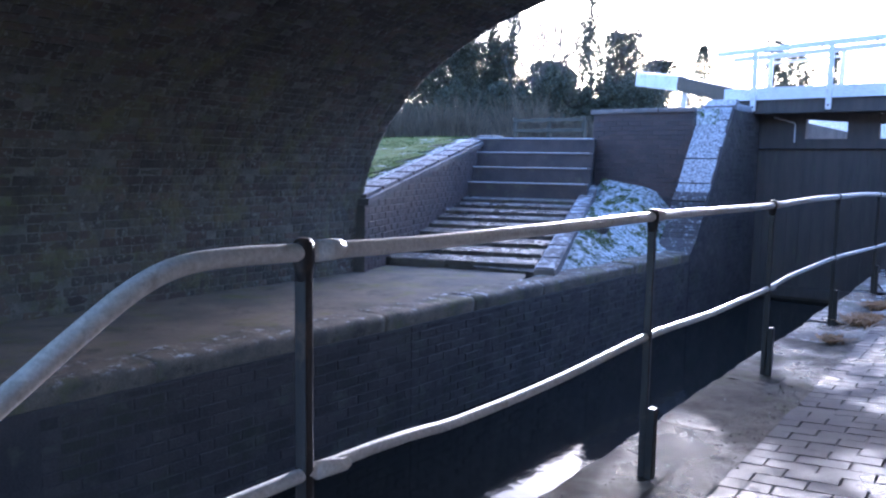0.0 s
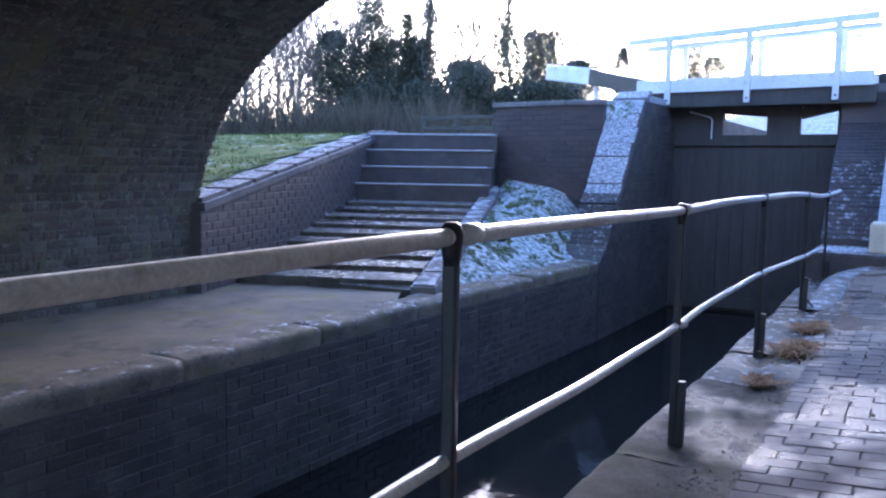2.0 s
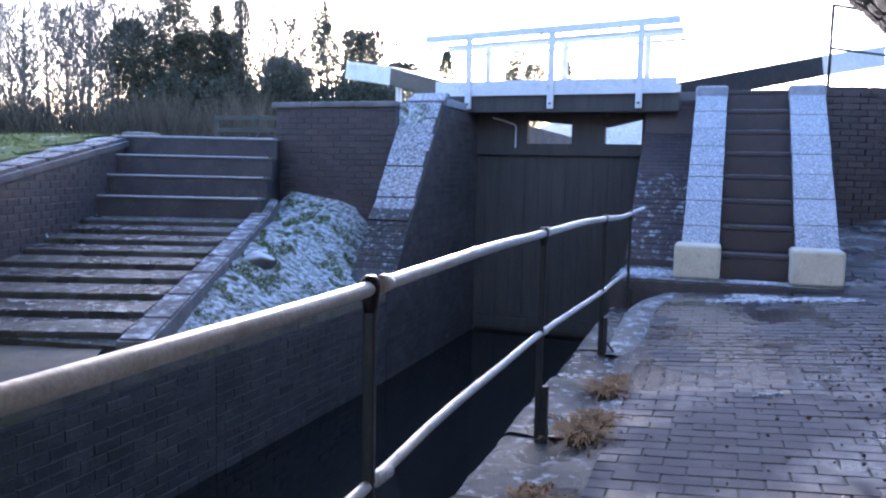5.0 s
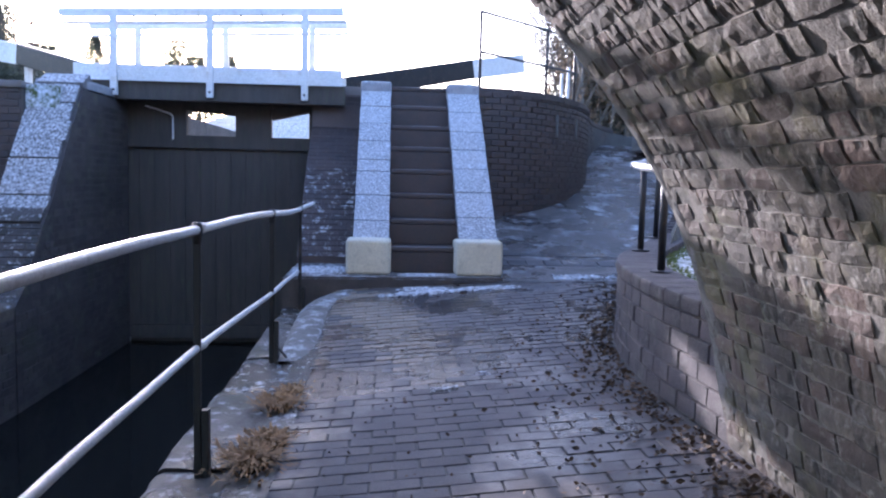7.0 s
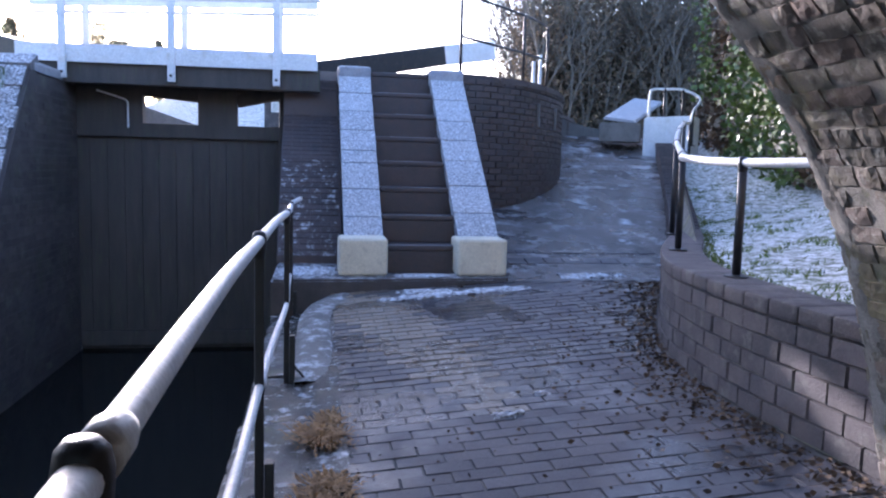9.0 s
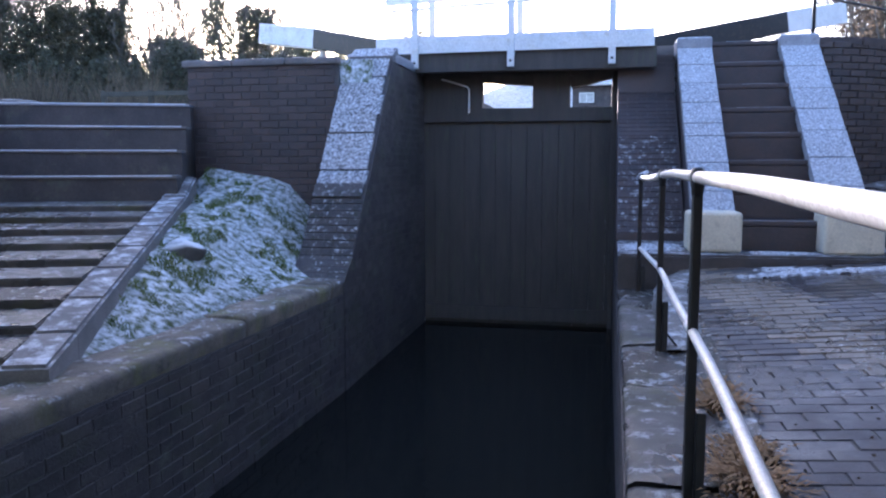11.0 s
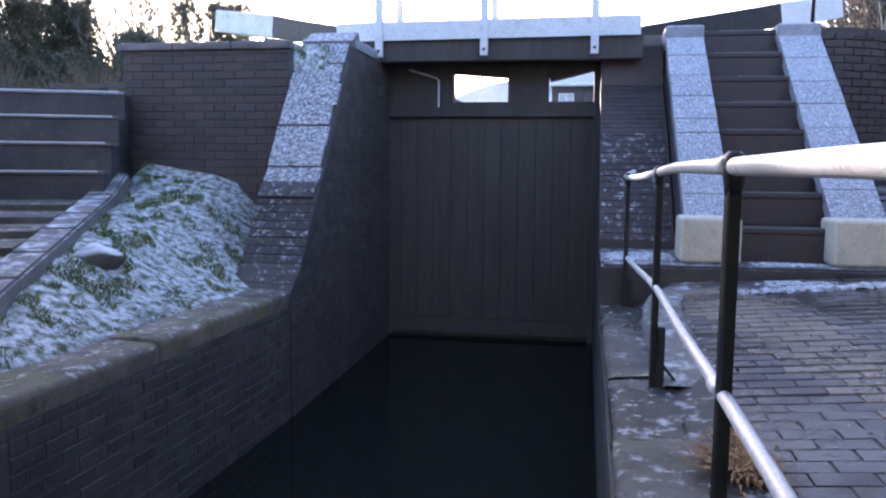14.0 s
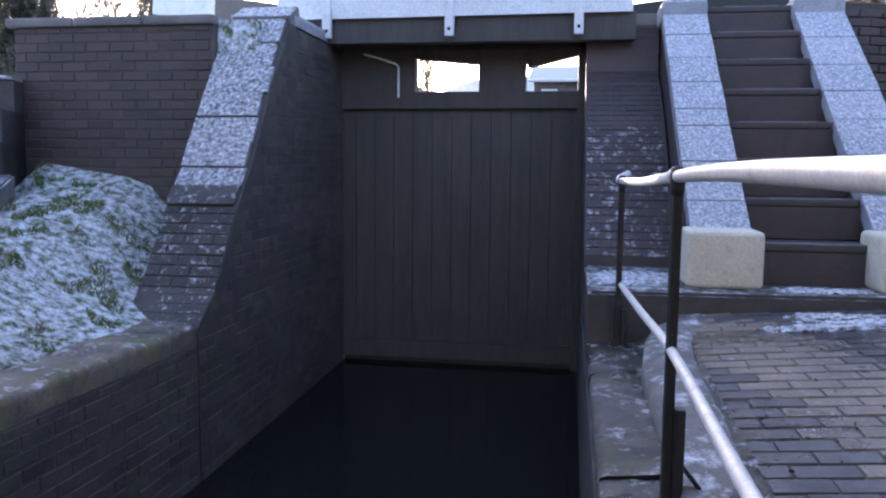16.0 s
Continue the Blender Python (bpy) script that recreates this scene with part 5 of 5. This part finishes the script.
def tree(kind, x, y, z, height, seed):
    r = random.Random(seed)
    label = {"bare": "leafless winter tree with fine upright branches", "ivy": "tall tree thickly grown over with dark ivy", "column": "slender ivy-clad tree like a dark column"}[kind]
    t = thing("tree", label, "tree", "trees beyond the lock", at=(x, y, z))
    segs, trunk, p = [], [], Vector((0, 0, -0.3))
    for k in range(10):
        q = Vector((p.x + r.gauss(0, 0.08), p.y + r.gauss(0, 0.08), -0.3 + (height + 0.3) * (k + 1) / 10))
        trunk.append((p, q, 0.13 * (1 - k * 0.092), 0.13 * (1 - (k + 1) * 0.092)))
        p = q
    full = r.uniform(0.75, 1.1)
    count = {"bare": 38, "ivy": 14, "column": 9}[kind]
    for k in range(count):
        f = 0.16 + 0.8 * (k + r.random()) / count if kind == "bare" else 0.4 + 0.55 * (k + r.random()) / count
        a, b, ra, _ = trunk[min(9, int(f * 10))]
        az = k * 2.4 + r.gauss(0, 0.4)
        d = Vector((math.cos(az), math.sin(az), r.uniform(0.5, 1.3))).normalized()
        size = height * full * (0.44 * math.sin(math.pi * min(1, 0.2 + f * 0.78)) + 0.05)
        limb(a.lerp(b, f * 10 % 1), d, size * (1.0 if kind == "bare" else 0.55), max(ra * 0.42, 0.016), r, segs, (6, 4) if kind == "bare" else (4, 3))
    sticks("trunk", trunk, M["bark"], t, 7)
    sticks("crown", [(u, v, max(ra, 0.011), max(rb, 0.008)) for u, v, ra, rb in segs], M["bark"], t, 3)
    if kind == "bare":
        return t
    wide = (0.95 if kind == "column" else 2.25) * r.uniform(0.85, 1.15)
    pts = []

    def girth(zz, ang):
        f = zz / height
        lump = 0.75 + 0.55 * noise.noise((zz * 0.55, seed, 0)) + 0.45 * noise.noise((zz * 1.1, ang * 0.9, seed)) + 0.25 * noise.noise((zz * 2.7, ang * 2.2, seed))
        return max(0.1, wide * lump * (1.0 - 0.55 * f ** 2.5) * min(1.0, 0.5 + f * 1.6))
    for k in range(int(11000 * wide)):
        zz, ang = height * (0.04 + 0.98 * r.random()), r.uniform(-math.pi, math.pi)
        q = girth(zz, ang) * math.sqrt(r.random())
        i = min(9, int(zz / height * 10))
        c = trunk[i][0].lerp(trunk[i][1], 0.5)
        pts.append(Vector((c.x + math.cos(ang) * q, c.y + math.sin(ang) * q, zz + r.gauss(0, 0.06))))
    for u, v, ra, rb in segs:
        if ra > 0.009:
            for k in range(int(34 * (v - u).length)):
                pts.append(u.lerp(v, r.random()) + Vector((r.gauss(0, 0.07), r.gauss(0, 0.07), r.gauss(0, 0.07))))
    leaves("ivy", pts, 0.075, M["ivy"], t, r)
    return t


def polar(az, dist):
    a = radians(az)
    return -0.6 - dist * math.sin(a), 2.0 + dist * math.cos(a)


for i, (kind, az, dist, h) in enumerate((
        ("bare", 53.5, 42, 6.4), ("bare", 50.2, 45, 6.6), ("bare", 47.4, 46, 6.8), ("bare", 45.2, 47, 7.2), ("bare", 43.4, 47, 7.4), ("bare", 40.2, 47, 7.6), ("bare", 35.6, 47, 7.4), ("bare", 30.4, 46, 7.2), ("bare", 28.4, 47, 6.8), ("bare", 24.2, 47, 6.8), ("bare", 51.5, 40, 6.2), ("bare", 48.6, 43, 6.0), ("bare", 46.2, 40, 7.4), ("bare", 44.2, 44, 6.6), ("bare", 42.6, 40, 7.6), ("bare", 41.0, 42, 7.8), ("ivy", 39.6, 41, 5.8), ("bare", 38.7, 46, 7.5),
        ("ivy", 37.1, 42, 7.7), ("ivy", 36.3, 45, 6.0), ("column", 34.9, 42, 7.0), ("ivy", 33.8, 44, 6.0), ("column", 33.0, 42, 7.8), ("bare", 31.6, 42, 7.2), ("ivy", 31.2, 45, 5.0), ("bare", 29.6, 42, 6.8), ("ivy", 29.0, 45, 4.6),
        ("column", 27.6, 40, 9.8), ("bare", 26.0, 44, 6.8), ("ivy", 24.8, 44, 6.4), ("bare", 23.4, 43, 6.6), ("ivy", 22.0, 46, 5.2), ("ivy", 19.5, 62, 8.2), ("ivy", 14.4, 62, 8.4), ("ivy", 13.0, 64, 7.6), ("column", 10.6, 62, 7.6), ("bare", 8.6, 64, 7.0))):
    x, y = polar(az, dist)
    tree(kind, x, y, 2.4, h, 100 + i)


def build_scrub():
    r = random.Random(77)
    segs = []
    for k in range(11000):
        az = r.uniform(23, 56)
        x, y = polar(az, r.uniform(28, 38))
        h = (1.0 + 1.1 * noise.noise((az * 0.55, y * 0.3, 2)) + r.gauss(0, 0.3)) * (0.75 if az < 30 else 1.15)
        if h < 0.2:
            continue
        a = Vector((x, y, 2.25))
        b = a + Vector((r.gauss(0, 0.3), r.gauss(0, 0.3), 1)) * h
        segs.append((a, b, 0.016, 0.005))
    ob = sticks("scrub", segs, M["scrub"], None, 3)
    tagged(ob, "brown winter scrub and dead stalks beyond the lawn", "scrub", kind="stuff")
    pts = []
    for k in range(60000):
        az = r.uniform(22, 44)
        x, y = polar(az, r.uniform(38, 41))
        top = 3.4 + 1.5 * noise.noise((az * 0.35, 3, 1)) + 0.9 * noise.noise((az * 1.4, 5, 1)) - max(0, az - 37) * 0.45
        pts.append(Vector((x, y, 2.3 + max(0.2, top) * r.random() ** 0.8 + r.gauss(0, 0.08))))
    ob = leaves("undergrowth", pts, 0.11, M["ivy"], None, r)
    tagged(ob, "dark evergreen undergrowth below the trees", "undergrowth", kind="stuff")


build_scrub()


def build_thicket():
    r = random.Random(31)
    t = thing("thicket", "tall tangled leafless thicket beside the ramp", "bush", at=(0, 0, 2.4))
    segs = []
    for k in range(110):
        x, y = 4.2 + 7.2 * r.random(), 24.5 + r.uniform(0, 4)
        grow(Vector((x, y, -0.1)), Vector((r.gauss(0, 0.15), r.gauss(0, 0.15), 1)).normalized(), r.uniform(1.7, 2.5), 0.035, 3, r, segs, 0.6)
    st = sticks("stem_tangle", [(p, q, max(ra, 0.012), max(rb, 0.009)) for p, q, ra, rb in segs], M["bark"], t, 3)
    tagged(st, kind="stuff")
    pts = [Vector((r.uniform(4, 11.5), r.uniform(24.3, 28), abs(r.gauss(2.3, 1.6)))) for k in range(30000)]
    ob = leaves("twig_haze", pts, 0.075, M["scrub"], t, r)
    tagged(ob, kind="stuff")
    pts = [Vector((r.uniform(5, 11.5), r.uniform(26, 28.5), abs(r.gauss(2.0, 1.7)))) for k in range(34000)]
    leaves("foliage", pts, 0.12, M["ivy"], t, r)


build_thicket()


def build_hedge():
    r = random.Random(53)
    h = thing("ivy_bank", "sunlit ivy hanging over an old wall, some leaves brown", "ivy", at=(6.2, 15, 1.5))
    inv = Matrix.Translation((-6.2, -15, -1.5))
    line = [(7.1, 20.2), (6.7, 18.0), (6.1, 15.5), (5.8, 13.0), (6.1, 10.6), (7.0, 8.5)]
    ob = part("wall", prism(line + [(a + 0.8, b) for a, b in line[::-1]], 0.8, 4.6), M["mortar"])
    ob.parent, ob.matrix_parent_inverse = h, inv
    green, brown = [], []
    for k in range(9000):
        y = r.uniform(8.5, 20.2)
        x = interp(y, [(b, a) for a, b in line[::-1]])
        z = r.uniform(1.4, 5.4)
        p = Vector((x - 0.1 - abs(r.gauss(0, 0.16)) - 0.25 * max(0, noise.noise((y * 0.9, z * 0.9, 3))), y, z))
        (brown if noise.noise((y * 0.6, z * 0.6, 9)) > 0.22 else green).append(p)
    for nm, pts, m in (("ivy", green, "ivy_lit"), ("dry_ivy", brown, "dead_leaf")):
        ob = leaves(nm, pts, 0.1, M[m], None, r)
        ob.parent, ob.matrix_parent_inverse = h, inv


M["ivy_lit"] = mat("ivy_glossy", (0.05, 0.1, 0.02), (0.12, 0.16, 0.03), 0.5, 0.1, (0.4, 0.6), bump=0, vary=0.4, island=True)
build_hedge()


def build_lawn():
    xs, ys = np.arange(-40, -6.3, 0.35), np.arange(6.62, 24, 0.35)
    vs, ok = [], []
    for y in ys:
        for x in xs:
            vs.append((x, y, ground_z(x, y) + 0.035 + 0.03 * noise.noise((x * 1.3, y * 1.3, 0))))
            ok.append(ramp_sw(x, y)[1] < -2.25 or y > 13.3 and x < -7.2 and ramp_sw(x, y)[0] > 6.2)
    n = len(xs)
    fs = []
    for j in range(len(ys) - 1):
        for i in range(n - 1):
            q = (j * n + i, j * n + i + 1, (j + 1) * n + i + 1, (j + 1) * n + i)
            if all(ok[k] for k in q):
                fs.append(q)
    tagged(from_arrays("lawn", vs, fs, M["lawn"], None, "", True), "green lawn with thin patches of snow", "lawn", kind="structure")


build_lawn()


def blades(name, places, size, material, r):
    vs, fs = [], []
    for p in places:
        a = r.uniform(0, 2 * math.pi)
        s = size * r.uniform(0.5, 1.5)
        w = Vector((math.cos(a), math.sin(a), 0)) * s * 0.16
        n = len(vs)
        vs += [p - w, p + w, p + Vector((r.gauss(0, 0.5), r.gauss(0, 0.5), 1)) * s]
        fs.append((n, n + 1, n + 2))
    return from_arrays(name, vs, fs, material)


def build_grass():
    r = random.Random(61)
    lawn, bank, rbank = [], [], []
    while len(lawn) < 14000:
        x, y = r.uniform(-13, -6.8), r.uniform(6.6, 14)
        if ramp_sw(x, y)[1] < -2.3 and noise.noise((x * 3, y * 3, 1)) + 0.7 * noise.noise((x * 0.7, y * 0.7, 1)) > -0.15:
            lawn.append(Vector((x, y, ground_z(x, y) + 0.04)))
    while len(bank) < 7000:
        x, y = r.uniform(-6.9, -4.7), r.uniform(7.6, 13.2)
        s, w = ramp_sw(x, y)
        if w > 0.48 and noise.noise((x * 5, y * 5, 4)) + 0.5 * noise.noise((x * 1.4, y * 1.4, 4)) > 0.1:
            bank.append(Vector((x, y, ground_z(x, y))))
    while len(rbank) < 6000:
        y = r.uniform(7.2, 16)
        x = path_right(y) + 0.33 + abs(r.gauss(0, 1.2))
        if noise.noise((x * 5, y * 5, 6)) + 0.5 * noise.noise((x * 1.3, y * 1.3, 6)) > 0.2 or x < path_right(y) + 0.45:
            rbank.append(Vector((x, y, ground_z(x, y))))
    for nm, pts, lab in (("lawn_grass", lawn, "short green lawn grass with snow between"), ("bank_grass", bank, "green grass showing through snow on the bank"), ("verge_grass", rbank, "grass showing through snow behind the low wall")):
        tagged(blades(nm, pts, 0.03, M["blade"], r), lab, "grass", kind="stuff")


M["blade"] = mat("grass_blade", (0.1, 0.17, 0.03), (0.17, 0.2, 0.06), 0.5, 0.1, (0.5, 0.8), bump=0, vary=0.35, island=True)
build_grass()


# ---- small things ----
def build_fence(a, b, count, label):
    """A low post and rail fence on the grass from a to b."""
    a, b = Vector(a), Vector(b)
    f = thing("timber_fence", label, "fence", "fences on the lawn", at=tuple(a))
    for k in range(count):
        p = (b - a) * k / (count - 1)
        part("post", box((p.x - 0.05, p.y - 0.05, -0.15), (p.x + 0.05, p.y + 0.05, 0.68), 0.01), M["fence_wood"], f)
    for z in (0.3, 0.6):
        part("rail", beam((0, -0.07, z), ((b - a).x, (b - a).y - 0.07, z), 0.04, 0.1, 0.008), M["fence_wood"], f)


M["fence_wood"] = mat("fence_wood", (0.09, 0.08, 0.07), (0.06, 0.055, 0.05), 0.3, 0.012, bump=0.5, snow=0.1, snow_size=0.3)
build_fence((-12.7, 20.0, 2.2), (-10.4, 20.0, 2.2), 3, "short dark timber fence with frost on its rail")
build_fence((-26.6, 22.0, 2.3), (-22.4, 22.0, 2.3), 4, "weathered timber fence at the edge of the lawn")


def build_cottage():
    """A low building beyond the lock, seen under the footbridge."""
    c = thing("lock_cottage", "low dark building with a snowy roof beyond the lock", "building", at=(0.5, 36, 2.5))
    part("wall", box((-3.6, -1.5, -0.3), (5, 3, 1.72)), M["wall_brick"], c)
    part("roof", side_prism([(-1.75, 1.7), (0.75, 2.45), (3.25, 1.7), (0.75, 2.3)], -3.8, 5.2), M["coping"], c, "roof under thin snow")
    part("gutter", tube([(-3.8, -1.8, 1.68), (5.2, -1.8, 1.68)], 0.06, 10), M["white"], c, "white gutter")
    for x in (-3.35, -1.9, -0.6):
        w = part("window", box((x, -1.53, 1.02), (x + 0.55, -1.49, 1.4), 0.01), M["white"], c, "white-framed window")
        for k in range(2):
            part("pane", box((x + 0.04 + 0.25 * k, -1.545, 1.06), (x + 0.26 + 0.25 * k, -1.532, 1.36), 0.003), M["pane"], w)


M["pane"] = mat("window_pane", (0.5, 0.52, 0.55), (0.42, 0.44, 0.47), 0.5, 0.1, (0.05, 0.1), bump=0)
build_cottage()

def build_litter():
    r = random.Random(91)
    pts = []
    for k in range(3200):
        y = r.uniform(3.5, 11.6)
        edge = path_right(y) - 0.03
        x = edge - abs(r.gauss(0, 0.16)) - (0.0 if r.random() < 0.85 else r.uniform(0, 0.7))
        pts.append(Vector((x, y, path_z(y, x) + 0.006 + r.random() * 0.012)))
    tagged(leaves("leaf_litter", pts, 0.024, M["dead_leaf"], None, r, 0.85), "dead brown leaves gathered along the low wall", "leaves", kind="stuff")
    pts = []
    for k in range(260):
        x, y = r.uniform(-1.1, 0.9), r.uniform(5.5, 11.5)
        pts.append(Vector((x, y, path_z(y, x) + 0.008)))
    tagged(leaves("scattered_leaves", pts, 0.018, M["dead_leaf"], None, r, 0.9), "scattered leaf scraps on the paving", "leaves", kind="stuff")


build_litter()


def tuft(x, y, z, size, seed):
    r = random.Random(seed)
    vs, fs = [], []
    for k in range(520):
        a, q = r.uniform(0, 6.283), abs(r.gauss(0, 0.45)) * size
        p = Vector((x + math.cos(a) * q, y + math.sin(a) * q * 1.5, z))
        d = Vector((math.cos(a) * r.uniform(0.3, 1.3), math.sin(a) * r.uniform(0.3, 1.3), r.uniform(0.1, 0.5))) * size * 0.55
        w = Vector((-math.sin(a), math.cos(a), 0)) * 0.006
        m_ = p + d * 0.6 + Vector((0, 0, 0.1 * size))
        n = len(vs)
        vs += [p - w, p + w, m_ + w, m_ - w, p + d]
        fs += [(n, n + 1, n + 2, n + 3), (n + 3, n + 2, n + 4)]
    ob = from_arrays("dry_grass_tuft", [v - Vector((x, y, z)) for v in vs], fs, M["straw"])
    ob.location = (x, y, z)
    tagged(ob, "tuft of dead straw-coloured grass on the canal edge", "grass tuft", "dry grass tufts", "stuff")


for i, (x, y, s) in enumerate(((-1.24, 7.35, 0.17), (-1.2, 7.62, 0.12), (-1.22, 8.25, 0.15), (-1.18, 8.5, 0.1), (-1.3, 6.4, 0.1), (-1.26, 9.9, 0.07))):
    tuft(x, y, ledge_z(y) + 0.02, s, i)


def snow_patch(x, y, lx, ly, seed, zf):
    """A low ragged drift."""
    r = random.Random(seed)
    n, m = 120, 44
    vs = []
    for j in range(m + 1):
        for i in range(n + 1):
            u, v = i / n * 2 - 1, j / m * 2 - 1
            px, py = x + u * lx, y + v * ly
            e = 1 - (u * u + v * v) - 0.45 + 1.5 * noise.noise((px * 7 + seed, py * 16, seed)) + 1.3 * noise.noise((px * 19, py * 44, seed)) + 0.8 * noise.noise((px * 60, py * 90, seed))
            vs.append((px, py, zf(px, py) + max(-0.02, min(0.012, 0.02 * e)) + 0.004 * noise.noise((px * 30, py * 30, 1))))
    fs = [(j * (n + 1) + i, j * (n + 1) + i + 1, (j + 1) * (n + 1) + i + 1, (j + 1) * (n + 1) + i) for j in range(m) for i in range(n)]
    ob = from_arrays("snow_patch", [(a - x, b - y, c - zf(x, y)) for a, b, c in vs], fs, M["patch"], None, "", True)
    ob.location = (x, y, zf(x, y))
    tagged(ob, "thin ragged patch of snow on the ground", "snow", "snow patches")


# the snow fleck at y 8.27 is enlarged to imitate a white glint
for i, (x, y, lx, ly) in enumerate(((0.15, 11.45, 0.62, 0.1), (-0.35, 11.36, 0.35, 0.07), (-0.2, 11.62, 0.3, 0.06), (0.5, 11.55, 0.25, 0.07), (1.55, 11.9, 0.35, 0.12), (-0.25, 8.27, 0.09, 0.05), (0.02, 8.55, 0.06, 0.04), (-1.25, 10.9, 0.1, 0.35))):
    snow_patch(x, y, lx, ly, 3 + i * 7, (lambda a, b: path_z(b, a) + 0.002) if x > -1.1 else (lambda a, b: ledge_z(b) + 0.012))
for i, (x, y, lx, ly) in enumerate(((-1.35, 12.3, 0.3, 0.35), (-0.2, 11.95, 0.28, 0.12))):
    snow_patch(x, y, lx, ly, 50 + i, lambda a, b: SLAB_Z + 0.002)


def build_grit():
    r = random.Random(15)
    vs, fs = [], []
    for k in range(700):
        y = r.uniform(1.5, 11.5)
        x = r.choice((r.uniform(-1.33, -1.08), r.uniform(-1.6, -1.1)))
        s = r.uniform(0.003, 0.01)
        f = min(1, max(0, (x + 1.35) / 0.25))
        z = ledge_z(y) * (1 - f) + path_z(y, -1.12) * f + 0.003
        n = len(vs)
        for dx, dy, dz in ((1, 0, 0), (-0.5, 0.9, 0), (-0.5, -0.9, 0), (0.1, 0.1, 0.8)):
            vs.append((x + dx * s * r.uniform(0.7, 1.3), y + dy * s * r.uniform(0.7, 1.5), z + dz * s))
        fs += [(n, n + 1, n + 3), (n + 1, n + 2, n + 3), (n + 2, n, n + 3)]
    tagged(from_arrays("grit", vs, fs, M["ledge"]), "loose grit and broken mortar on the canal edge", "grit", kind="stuff")


build_grit()
